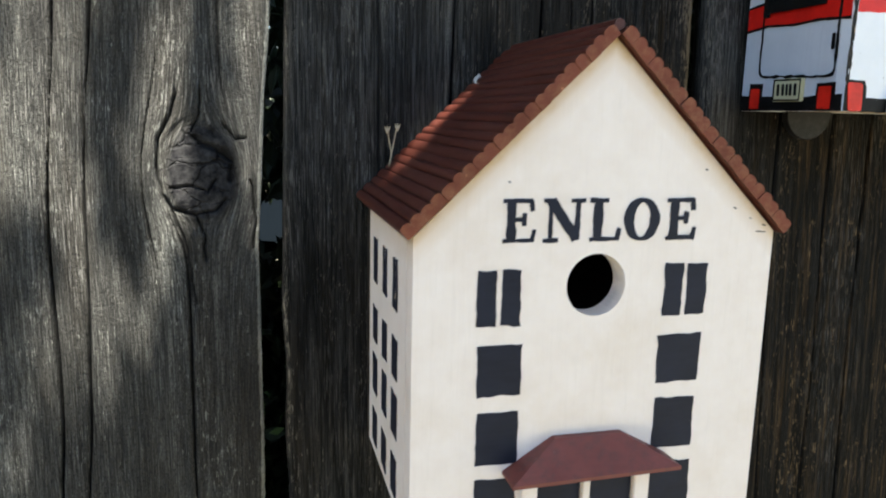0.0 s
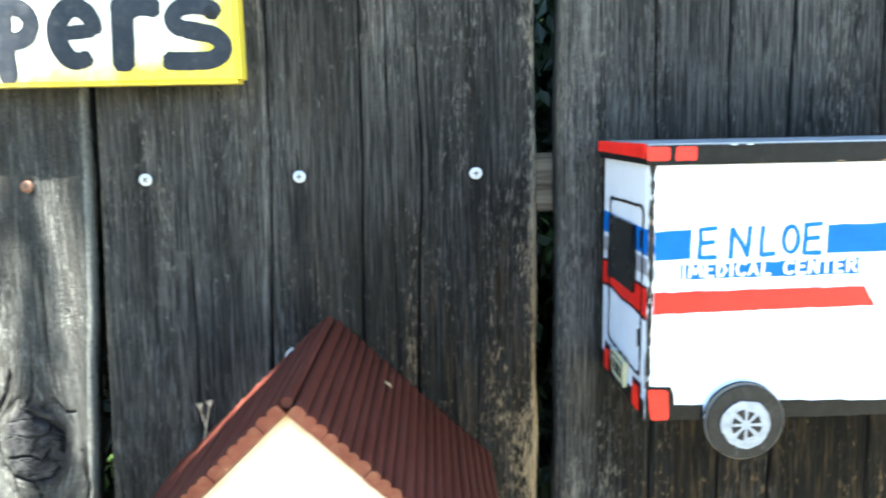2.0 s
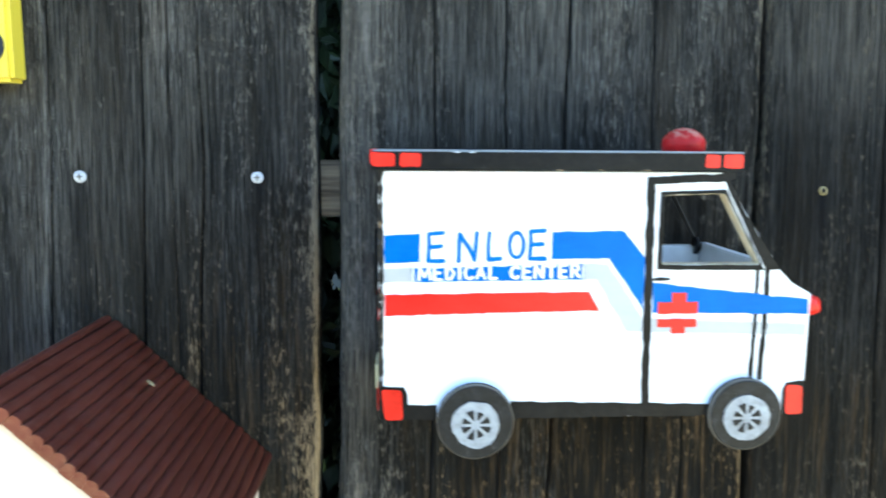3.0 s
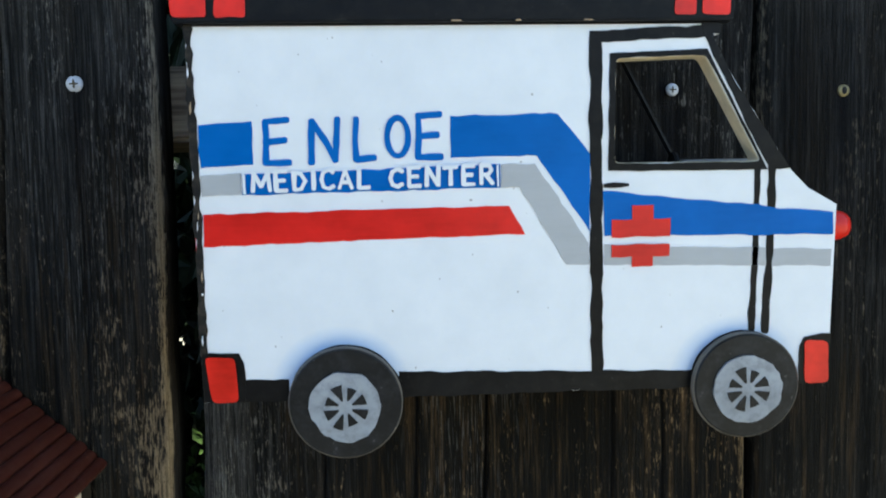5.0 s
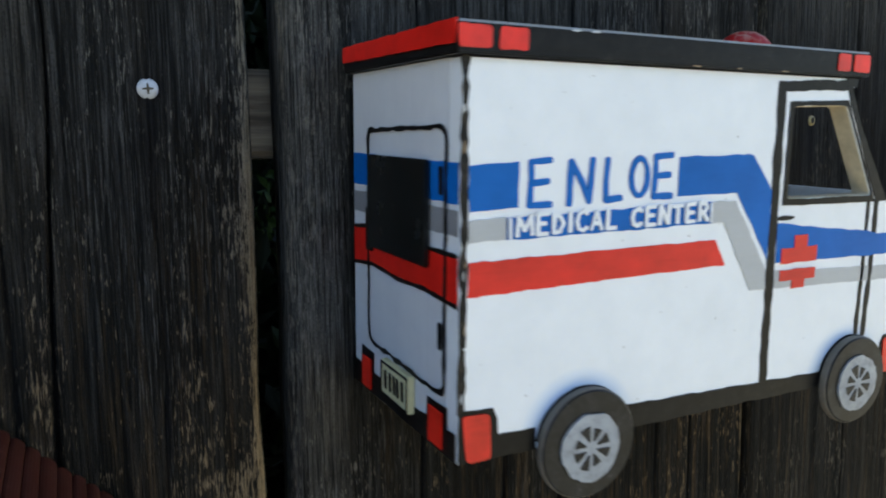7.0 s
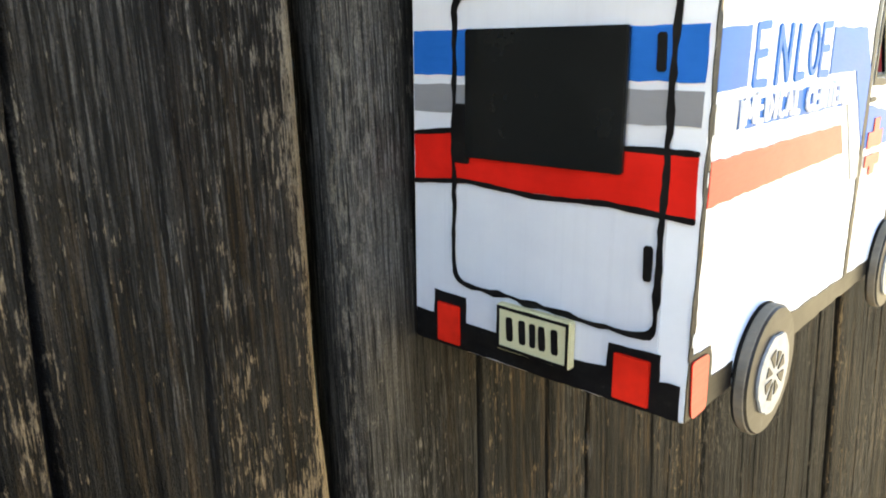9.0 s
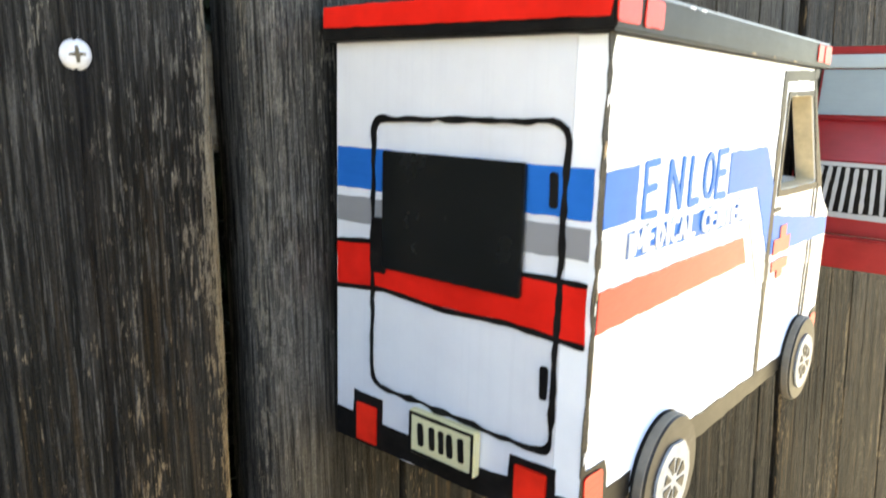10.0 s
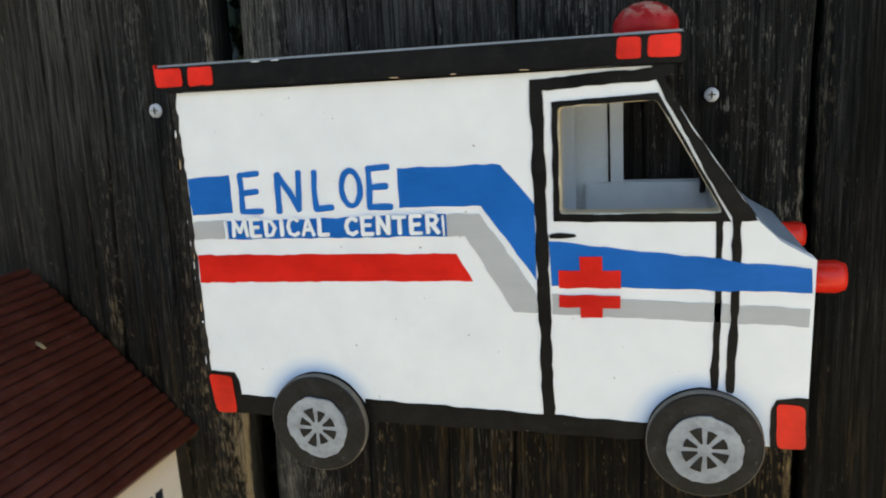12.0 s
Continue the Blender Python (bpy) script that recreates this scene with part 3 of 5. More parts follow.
    wear = (0.27 if seed == 2 else 0.22) * fade * np.clip(1.1 - gap_r / ((0.0065 + 0.003 * value_noise(zz * 12, zz * 0 + 6, seed)) if seed != 1 else 0.0025), 0, 1) + (0.0 if seed == 1 else 0.11 if seed == 2 else 0.06) * np.clip(1 - gap_r / 0.095, 0, 1) * (0.45 + 0.75 * np.clip((-0.04 - zz) / 0.12, 0, 1)) * (0.85 + 0.6 * value_noise(x * 45, zz * 14, seed + 41)) + 0.16 * np.clip(1 - gap_l / 0.005, 0, 1)
    wear = wear * np.clip(np.minimum(gap_r, gap_l) / 0.0014, 0, 1)
    if seed == 1:
        wear = wear + 0.5 * np.clip(1.3 - gap_r / 0.0024, 0, 1)
    # extra rub on board 3's left edge paints in the light it catches
    if seed == 3:
        wear = wear + 0.09 * np.clip(1 - np.abs(gap_l - 0.014) / 0.026, 0, 1)
    rub[:base] = (wear - 0.02).ravel()
    # side faces lose their tan, painting in that they are less lit
    rub[base:] = -0.12
    # grey grows with height: lighter upper boards put into the colour, varied by board
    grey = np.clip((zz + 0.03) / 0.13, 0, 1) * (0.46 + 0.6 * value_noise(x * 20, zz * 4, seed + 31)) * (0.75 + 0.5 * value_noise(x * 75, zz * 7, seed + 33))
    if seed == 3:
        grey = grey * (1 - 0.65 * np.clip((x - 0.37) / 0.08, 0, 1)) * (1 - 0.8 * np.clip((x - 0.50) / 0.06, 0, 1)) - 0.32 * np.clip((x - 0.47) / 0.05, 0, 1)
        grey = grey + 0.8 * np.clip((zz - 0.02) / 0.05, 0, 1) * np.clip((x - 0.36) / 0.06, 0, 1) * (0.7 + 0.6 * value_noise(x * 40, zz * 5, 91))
    # sheen along board 3's rounded left edge, put into the grey
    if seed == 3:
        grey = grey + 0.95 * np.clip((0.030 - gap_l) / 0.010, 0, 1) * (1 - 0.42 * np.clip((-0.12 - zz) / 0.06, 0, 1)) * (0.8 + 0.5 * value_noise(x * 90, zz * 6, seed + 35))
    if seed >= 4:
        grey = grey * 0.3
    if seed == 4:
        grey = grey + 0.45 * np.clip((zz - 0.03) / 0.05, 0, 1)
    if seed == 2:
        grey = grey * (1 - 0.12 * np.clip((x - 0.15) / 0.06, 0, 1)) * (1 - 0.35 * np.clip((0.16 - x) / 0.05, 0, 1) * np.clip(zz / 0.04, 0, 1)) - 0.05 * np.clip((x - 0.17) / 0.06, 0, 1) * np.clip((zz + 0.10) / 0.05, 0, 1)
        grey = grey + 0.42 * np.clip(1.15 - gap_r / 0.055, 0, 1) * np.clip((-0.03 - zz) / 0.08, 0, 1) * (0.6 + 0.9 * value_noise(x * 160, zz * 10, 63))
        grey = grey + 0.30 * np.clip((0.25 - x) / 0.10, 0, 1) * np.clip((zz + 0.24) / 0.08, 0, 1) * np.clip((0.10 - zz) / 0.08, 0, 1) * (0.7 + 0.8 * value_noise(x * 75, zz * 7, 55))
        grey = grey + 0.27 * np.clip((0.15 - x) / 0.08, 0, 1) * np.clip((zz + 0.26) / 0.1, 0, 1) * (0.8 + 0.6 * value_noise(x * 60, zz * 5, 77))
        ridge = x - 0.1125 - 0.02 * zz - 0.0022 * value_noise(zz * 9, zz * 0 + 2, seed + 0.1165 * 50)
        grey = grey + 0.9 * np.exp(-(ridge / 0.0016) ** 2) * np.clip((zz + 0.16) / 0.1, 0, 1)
    brown = np.clip((x - 0.34) / 0.06, 0, 1) * np.clip((-0.11 - zz + 0.03 * value_noise(x * 30, zz * 3, seed + 37)) / 0.05, 0, 1) * (1 if seed == 3 else 0.6)
    if seed == 2:
        brown = np.maximum(brown, 0.6 * np.clip((-0.01 - zz) / 0.10, 0, 1) * np.clip((x - 0.08) / 0.1, 0, 1))
    if material is WOOD_TAN:
        brown = np.maximum(brown, 0.85 + 0.15 * value_noise(x * 25, zz * 2, seed + 39))
    deep = np.zeros(len(verts), np.float32)
    deep[:base] = cleft.ravel()
    stain_shade = np.zeros(len(verts), np.float32)
    drip_shade = np.zeros_like(x)
    for sx, sz in SCREWS:
        wob = 0.002 * value_noise(zz * 25, zz * 0 + 4, seed)
        drip_shade = np.maximum(drip_shade, np.exp(-((x - sx - wob) / 0.0055) ** 2) * np.clip((sz - 0.002 - zz) * 120, 0, 1) * np.clip(1 - (sz - zz) / 0.16, 0, 1))
        # dark ring paints the recess shadow round each screw head
        ring = np.sqrt((x - sx) ** 2 + (zz - sz) ** 2)
        drip_shade = np.maximum(drip_shade, np.clip(1.3 - np.abs(ring - 0.0052) / 0.0016, 0, 1))
    # shade below the sign, painted as darker wood on the knotty board
    if seed == 1:
        drip_shade = np.maximum(drip_shade, 0.38 * np.clip((zz - 0.004) / 0.012, 0, 1))
    stain_shade[:base] = (0.9 * drip_shade).ravel()
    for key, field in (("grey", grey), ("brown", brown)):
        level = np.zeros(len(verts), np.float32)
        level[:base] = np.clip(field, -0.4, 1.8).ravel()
        # board 3's side within the gap is lightened by colour against the dark there
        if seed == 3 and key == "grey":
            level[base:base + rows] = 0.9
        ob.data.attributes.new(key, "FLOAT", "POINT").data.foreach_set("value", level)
    ob.data.attributes.new("stain_shade", "FLOAT", "POINT").data.foreach_set("value", stain_shade)
    ob.data.attributes.new("run", "FLOAT", "POINT").data.foreach_set("value", run)
    ob.data.attributes.new("rub", "FLOAT", "POINT").data.foreach_set("value", rub)
    ob.data.attributes.new("cleft", "FLOAT", "POINT").data.foreach_set("value", deep)
    return ob


def straight(x, slant=0.0):
    return lambda q: x + slant * q


def board_one_right(q):
    return float(np.interp(q, [-0.6, -0.23, -0.08, 0.05, 0.2], [-0.019, -0.0175, -0.0095, -0.0038, -0.0032]))


fence_board(straight(-0.31), board_one_right, 1,
            [(-0.131, 0.035, 0.005, -0.5, 0.2), (-0.107, 0.05, 0.0035, -0.6, 0.16), (-0.205, 0.0, 0.002, -0.4, 0.0), (-0.075, 0.0, 0.0035, -0.25, -0.1),
             (-0.057, 0.01, 0.003, -0.42, -0.2), (-0.041, 0.02, 0.002, -0.14, -0.04), (-0.165, 0.02, 0.0015, -0.3, 0.15)], KNOT)
fence_board(lambda q: float(np.interp(q, [-0.4, -0.23, -0.08, 0.1], [-0.002, -0.003, 0.0012, 0.0032])), straight(0.2958), 2,
            [(0.1165, 0.02, 0.004, -0.6, 0.24), (0.179, 0.015, 0.0045, -0.6, 0.24), (0.217, 0.012, 0.005, -0.6, 0.1), (0.198, 0.0, 0.002, -0.3, 0.2),
             (0.063, 0.0, 0.0015, -0.4, 0.1), (0.257, 0.01, 0.0015, -0.4, 0.0)])
fence_board(straight(0.3105, 0.010), straight(0.6055, 0.008), 3,
            [(0.468, 0.03, 0.004, -0.5, 0.24), (0.376, 0.0, 0.0025, -0.6, 0.2), (0.425, 0.01, 0.0025, -0.5, 0.24), (0.53, 0.0, 0.002, -0.5, 0.2), (0.56, 0.02, 0.002, -0.6, -0.05)], proud=-0.001, worn_left=0.016)
fence_board(straight(0.6098, 0.006), straight(0.905), 4, [(0.70, 0.0, 0.003, -0.5, 0.24), (0.79, 0.02, 0.003, -0.6, 0.2), (0.85, 0.0, 0.004, -0.6, 0.24)], material=WOOD_DARK, worn_left=0.010)
fence_board(straight(0.917), straight(1.20), 5, [(1.02, 0.0, 0.003, -0.6, 0.24), (1.09, 0.01, 0.0045, -0.6, 0.24)], proud=0.001, material=WOOD_TAN)
fence_board(straight(1.212), straight(1.50), 6, [(1.3, 0.0, 0.003, -0.6, 0.24)], fine=False, material=WOOD_TAN)
fence_board(straight(-0.61), straight(-0.322), 7, [(-0.45, 0.0, 0.003, -0.6, 0.24)], fine=False)
for i in range(6):
    fence_board(straight(1.512 + 0.3 * i), straight(1.80 + 0.3 * i), 8 + i, fine=False)
    fence_board(straight(-0.91 - 0.3 * i), straight(-0.622 - 0.3 * i), 20 + i, fine=False)
for z0, r0, r1 in ((-0.028, -2.7, 0.598), (-0.028, 0.64, 3.3), (-1.30, -2.7, 3.3)):
    part("rail", box(r0, r1, 0.0225, 0.11, z0, z0 + 0.041, 0.003), RAIL_WOOD, fence, "pale sawn wooden rail")
for px in (-1.9, 2.1):
    part("post", box(px, px + 0.09, 0.112, 0.20, FOOT, 0.2, 0.004), RAIL_WOOD, fence)


def screw_head(x, z, material, tilt, label, r=0.0042, hollow=False):
    """A countersunk cross-head screw."""
    head = part("screw", revolve([(r * 0.55, 0.003), (r, -0.0004), (r * 0.97, -0.0011), (r * 0.6, -0.0016), (0.0002, -0.0017)], 24, (x, 0, z)), material, fence, label, smooth=True)
    bars = []
    for k in range(2):
        a = tilt + k * math.pi / 2
        c, s = math.cos(a), math.sin(a)
        hl, hw = r * 0.52, r * 0.13
        loop = [(x + c * u - s * v, z + s * u + c * v) for u, v in ((-hl, -hw * 0.6), (0, -hw), (hl, -hw * 0.6), (hl, hw * 0.6), (0, hw), (-hl, hw * 0.6))]
        bars.append(slab([loop], -0.0012, -0.0020 - 0.0001 * k, SIDE))
    if hollow:
        part("centre_hole", slab([disc(x, z, r * 0.5, 20, 0.75, 1.2)], -0.0012, -0.0021), BLACK, head, "dark hole in the middle")
        return
    part("cross_recess", joined(bars), SLOT, head)


screw_head(-0.142, 0.003, BRASS, 0.3, "yellow zinc-plated cross-head screw")
screw_head(-0.045, -0.003, COPPER, 0.7, "rusty copper-coloured cross-head screw")
screw_head(0.034, 0.0, ZINC, 0.75, "bright zinc cross-head screw")
screw_head(0.1365, 0.0, ZINC, 0.1, "bright zinc cross-head screw")
screw_head(0.255, 0.0, ZINC, 0.05, "bright zinc cross-head screw")
screw_head(0.562, -0.0062, ZINC, 0.0, "bright zinc cross-head screw", 0.0034)
screw_head(0.6548, -0.0076, BRASS, 0.0, "dull brass screw ring with dark centre", 0.0033, True)

# ---- the hospital birdhouse ----
HF, HB, HL, HR = 0.337, 0.486, 0.0535, 0.2550
PEAK, EAVE, FLOOR = 1.5505, 1.4525, 1.288
house = thing("hospital_birdhouse", (0.1555, HB, FLOOR), "cream wooden birdhouse painted as a hospital with a ribbed brick-red roof", "birdhouse")
MID = (HL + HR) / 2
gable = [(HL, FLOOR), (HR, FLOOR), (HR, EAVE), (MID, PEAK), (HL, EAVE)]
HOLE = (0.1512, 1.4255, 0.0166)
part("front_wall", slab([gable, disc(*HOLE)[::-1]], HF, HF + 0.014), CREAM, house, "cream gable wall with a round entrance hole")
# inside coloured very dark to paint in the shadow behind the entrance hole
INSIDE = plain("shadow_dark_inside", (0.03, 0.024, 0.018), 0.9, 0, 0.3, 120, 0.1)
part("back_wall", slab([gable], HB - 0.010, HB), INSIDE, house)
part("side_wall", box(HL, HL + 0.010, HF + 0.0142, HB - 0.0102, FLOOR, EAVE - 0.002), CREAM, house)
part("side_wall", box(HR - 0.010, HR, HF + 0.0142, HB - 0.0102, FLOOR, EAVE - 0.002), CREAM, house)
part("floor", box(HL + 0.0102, HR - 0.0102, HF + 0.0142, HB - 0.0102, FLOOR, FLOOR + 0.01), INSIDE, house)

RY0, RY1 = 0.3325, 0.490


def roof_slope(sign):
    """One slope: a thin sheet that carries round-topped slats side by side, which run from gable to gable."""
    run, rise = 0.1040, 0.1000
    length = math.hypot(run, rise)
    ux, uz = sign * run / length, -rise / length
    nx, nz = sign * rise / length, run / length
    ox, oz = MID, PEAK + 0.001

    def loc(a, b):
        return (ox + ux * a + nx * b, oz + uz * a + nz * b)
    sheet = [loc(0.0, 0.0), loc(length, 0.0), loc(length, 0.0014), loc(0.0, 0.0014)]
    slope = part("roof_panel", slab([sheet], RY0 + 0.0040, RY1, SIDE), ROOF_RED, house, "brick-red roof slope of round-topped slats")
    slats = 21
    edges = [(i + (0.12 * random.uniform(-1, 1) if 0 < i < slats else 0)) * length / slats for i in range(slats + 1)]
    for a0, a1 in zip(edges, edges[1:]):
        mid, half = (a0 + a1) / 2, (a1 - a0) / 2 - 0.00003
        tall = 0.0072 + 0.0004 * random.uniform(-1, 1)
        dome = [(mid + half * math.cos(math.pi * q / 8), 0.0050 + (tall - 0.0050) * math.sin(math.pi * q / 8) ** 0.8) for q in range(9)]
        loop = [loc(*p) for p in [(mid - half, 0.0002), (mid + half, 0.0002)] + dome]
        dy = 0.0007 * random.uniform(-1, 1)
        part("roof_slat", slab([loop], RY0 + dy, RY1 + dy, SIDE), ROOF_RED, slope)
        part("slat_end", slab([loop], RY0 + dy - 0.0007, RY0 + dy - 0.0001, SIDE), ROOF_END, slope, "worn orange-brown slat end")
    return slope


roof_slope(-1)
roof_slope(1)
part("ridge_cap", tube([(MID, RY0 + 0.0020, PEAK + 0.0058), (MID, RY1 - 0.001, PEAK + 0.0058)], 0.0030, 8), ROOF_RED, house)


def pane(u0, u1, v0, v1, seed, depth=HF, place=SIDE, out=-1, thick=0.0004):
    lean = 0.0006 * random.uniform(-1, 1)
    loop = [(u0, v0), (u1, v0 + lean), (u1 + lean, v1), (u0 - lean, v1 - lean)]
    return paint("window", [loop], SLATE, house, depth, place, thick, wob=0.0009, seed=seed, out=out)


for side, xs in enumerate([((0.0862, 0.0970), (0.0992, 0.1102)), ((0.1905, 0.2018), (0.2042, 0.2158))]):
    for j, (a, b) in enumerate(xs):
        pane(a, b, 1.4060 + 0.0015 * side, 1.4345 + 0.0015 * side, side * 10 + j)
    a, b = (0.0880, 0.1112) if side == 0 else (0.1898, 0.2148)
    for j, (lo, hi) in enumerate([(1.3680, 1.3960), (1.3305, 1.3592), (1.2925, 1.3220)]):
        pane(a, b, lo + 0.0012 * side, hi + 0.0008 * side, 30 + side * 10 + j)
for wall, out in ((HL, -1), (HR, 1)):
    for j, cy in enumerate((0.382, 0.415, 0.450)):
        for w in (-1, 1):
            pane(cy + w * 0.0042 - 0.0032, cy + w * 0.0042 + 0.0032, 1.4050, 1.4335, 60 + j, wall, END, out)
        for lo, hi in ((1.3655, 1.3885), (1.3310, 1.3565), (1.2950, 1.3185)):
            pane(cy - 0.0085, cy + 0.0085, lo, hi, 70 + j, wall, END, out)


def serif_letters(x0, x1, v0, v1):
    """E N L O E with thick stems, thin arms and small serifs."""
    w = (x1 - x0) / 5.62
    h = v1 - v0
    thick, thin = w * 0.25, w * 0.11
    out = []

    def add(*pts, width=thin):
        out.append([stroke([(ox + u * w, v0 + v * h) for u, v in pts], width, cap=False)])
    for kind, ox in zip("ENLOE", (x0, x0 + 1.13 * w, x0 + 2.42 * w, x0 + 3.42 * w, x0 + 4.68 * w)):
        if kind in "EL":
            add((0.27, 0.0), (0.27, 1.0), width=thick)
            add((0.04, 0.03), (0.86, 0.04))
            add((0.84, 0.0), (0.90, 0.30))
            if kind == "E":
                add((0.04, 0.96), (0.84, 0.97))
                add((0.80, 0.98), (0.84, 0.72))
                add((0.3, 0.52), (0.62, 0.53))
                add((0.62, 0.38), (0.63, 0.68))
            else:
                add((0.04, 0.97), (0.55, 0.97))
        elif kind == "N":
            add((0.22, 0.0), (0.22, 1.0), width=thin * 1.1)
            add((0.98, 0.02), (0.98, 1.0), width=thin * 1.1)
            add((0.22, 0.97), (0.96, 0.05), width=thick * 1.1)
            add((0.02, 0.03), (0.44, 0.03))
            add((0.02, 0.97), (0.32, 0.97))
            add((0.78, 0.97), (1.18, 0.97))
        else:
            out.append([disc(ox + 0.56 * w, v0 + 0.5 * h, 1, 36, 0.52 * w, 0.53 * h), disc(ox + 0.56 * w, v0 + 0.5 * h, 1, 28, 0.25 * w, 0.42 * h)[::-1]])
    return out


lettering("lettering", serif_letters(0.0980, 0.2065, 1.4490, 1.4705), SLATE, house, HF, SIDE, "dark slate serif letters ENLOE", 0.0006)

for i, (sx, sz, sw) in enumerate(((0.2440, 1.4525, 0.0060), (0.2475, 1.4560, 0.0022), (0.2390, 1.4600, 0.0012), (0.2100, 1.4860, 0.0010), (0.2290, 1.4655, 0.0014), (0.1010, 1.4795, 0.0010))):
    paint("scuff", [stroke([(sx, sz), (sx + sw, sz - 0.0006)], 0.0006)], CORNER, house, HF, thick=0.0002, wob=0.0004, seed=130 + i)

# the porch: a hipped canopy on cream posts before dark doors
canopy = bmesh.new()
PF = 0.319
pts = [(0.1035, PF, 1.3245), (0.1985, PF, 1.3265), (0.1985, HF, 1.3265), (0.1035, HF, 1.3245),
       (0.1035, PF, 1.3265), (0.1985, PF, 1.3285), (0.1985, HF, 1.3285), (0.1035, HF, 1.3265), (0.1310, HF - 0.004, 1.3440), (0.1700, HF - 0.004, 1.3440), (0.1700, HF, 1.3440), (0.1310, HF, 1.3440)]
vs = [canopy.verts.new(p) for p in pts]
for f in [(0, 1, 2, 3), (0, 1, 5, 4), (1, 2, 6, 5), (0, 3, 7, 4), (4, 5, 9, 8), (5, 6, 10, 9), (4, 7, 11, 8), (8, 9, 10, 11), (3, 2, 6, 10, 11, 7)]:
    canopy.faces.new([vs[i] for i in f])
part("porch_canopy", canopy, PORCH_RED, house, "dull red hipped porch canopy")
for a, b in ((0.1136, 0.1225), (0.1485, 0.1530), (0.1792, 0.1885)):
    part("porch_post", box(a, b, HF - 0.0040, HF - 0.0001, FLOOR, 1.3244, 0.0006), CREAM, house)
for a, b in ((0.1227, 0.1483), (0.1532, 0.1790)):
    paint("door", [[(a, FLOOR + 0.002), (b, FLOOR + 0.002), (b, 1.3240), (a, 1.3240)]], SLATE, house, HF, thick=0.0005)
settle(house)

# small natural things on the house
sprig = thing("dry_flower_sprig", (0.066, 0.481, 1.470), "thin dry flower sprig with pale seed heads behind the eave", "dry flower")
part("stem", tube([(0.066, 0.481, 1.4705), (0.0685, 0.4815, 1.485), (0.0715, 0.482, 1.500)], [0.0006, 0.0005, 0.0004]), STRAW, sprig)
part("stem", tube([(0.0685, 0.4815, 1.485), (0.0665, 0.481, 1.494), (0.0660, 0.481, 1.4985)], [0.0005, 0.0004, 0.0003]), STRAW, sprig)
for hx, hz, s in ((0.0722, 1.5015, 0.75), (0.0655, 1.4998, 0.7)):
    head = part("seed_head", revolve([(0.0003, -0.0030 * s), (0.0012 * s, -0.0016 * s), (0.0015 * s, 0.0002 * s), (0.0006 * s, 0.0026 * s), (0.0001, 0.0046 * s)], 7, (hx, 0.4815, hz), "z"), STRAW, sprig)
    for q in (-1, 1):
        part("husk", tube([(hx, 0.481, hz - 0.001), (hx + q * 0.0016 * s, 0.481, hz + 0.0012), (hx + q * 0.0026 * s, 0.481, hz + 0.0042 * s)], [0.0006, 0.0006, 0.0001], 5), STRAW, head)
settle(sprig)


def curled_leaf(name, x, y, z, sz, material, label, category, tilt):
    bm = bmesh.new()
    rows = []
    for i in range(5):
        t_ = i / 4 - 0.5
        w = 0.32 * math.cos(t_ * 2.6)
        rows.append([bm.verts.new((t_ * sz, w * sz * k, (0.25 - k * k * 0.2 - t_ * t_ * 0.3) * sz)) for k in (-1, 0, 1)])
    for a, b in zip(rows, rows[1:]):
        for k in range(2):
            bm.faces.new((a[k], a[k + 1], b[k + 1], b[k]))
    bmesh.ops.solidify(bm, geom=bm.faces[:], thickness=0.0004)
    ob = part(name, bm, material, None)
    ob.matrix_basis = pose(x, y, z, *tilt)
    return tagged(ob, label, category)


curled_leaf("dead_leaf", 0.1945, 0.449, 1.5235, 0.0065, STRAW, "tiny curled yellow leaf scrap on the red roof", "leaf", (20, 45, 40))
# curled white scrap at the back edge of the left slope
curled_leaf("bird_dropping", 0.1275, 0.4830, 1.5345, 0.010, SCRAP_WHITE, "small curled white scrap on the red roof", "dropping", (0, -45, 70))

# ---- the painted wooden ambulance ----
AF, AB, AX = 0.393, 0.496, 0.341
van = thing("toy_ambulance", (0.465, AB, 1.497), "white painted wooden toy ambulance with blue and red stripes", "toy ambulance")
SHAPE = [(0.3412, 1.5188), (0.589, 1.5195), (0.5895, 1.5912), (0.5778, 1.5978), (0.5705, 1.6050), (0.5475, 1.639), (0.5368, 1.6570), (0.5408, 1.6568), (0.541, 1.6605), (0.3412, 1.6605)]
FAR_SHAPE = [(0.3502, 1.5188), (0.589, 1.5195), (0.5880, 1.5890), (0.5765, 1.5955), (0.5655, 1.6050), (0.5640, 1.6066), (0.5210, 1.6066), (0.5210, 1.6605), (0.3502, 1.6605)]
GAP = [(0.5008, 1.6083), (0.5584, 1.6083), (0.5356, 1.6490), (0.5008, 1.6478)]


def rounded(loop, r=0.002, n=3):
    out = []
    m = len(loop)
    for i in range(m):
        p, a, b = Vector(loop[i]), Vector(loop[i - 1]), Vector(loop[(i + 1) % m])
        p0, p1 = p + (a - p).normalized() * r, p + (b - p).normalized() * r
        for k in range(n + 1):
            f = k / n
            q = p0 * (1 - f) ** 2 + p * 2 * f * (1 - f) + p1 * f * f
            out.append((q.x, q.y))
    return out


part("side_panel", slab([SHAPE, rounded(GAP)[::-1]], AF, AF + 0.009), WHITE, van, "white painted side panel with a cab window opening")
part("side_panel", slab([FAR_SHAPE], AB - 0.006, AB), WHITE_IN, van)
paint("far_door_line", [stroke([(0.5146, 1.6068), (0.5142, 1.6600)], 0.0010)], BLACK, van, AB - 0.006, SIDE, 0.0003, wob=0.0002)
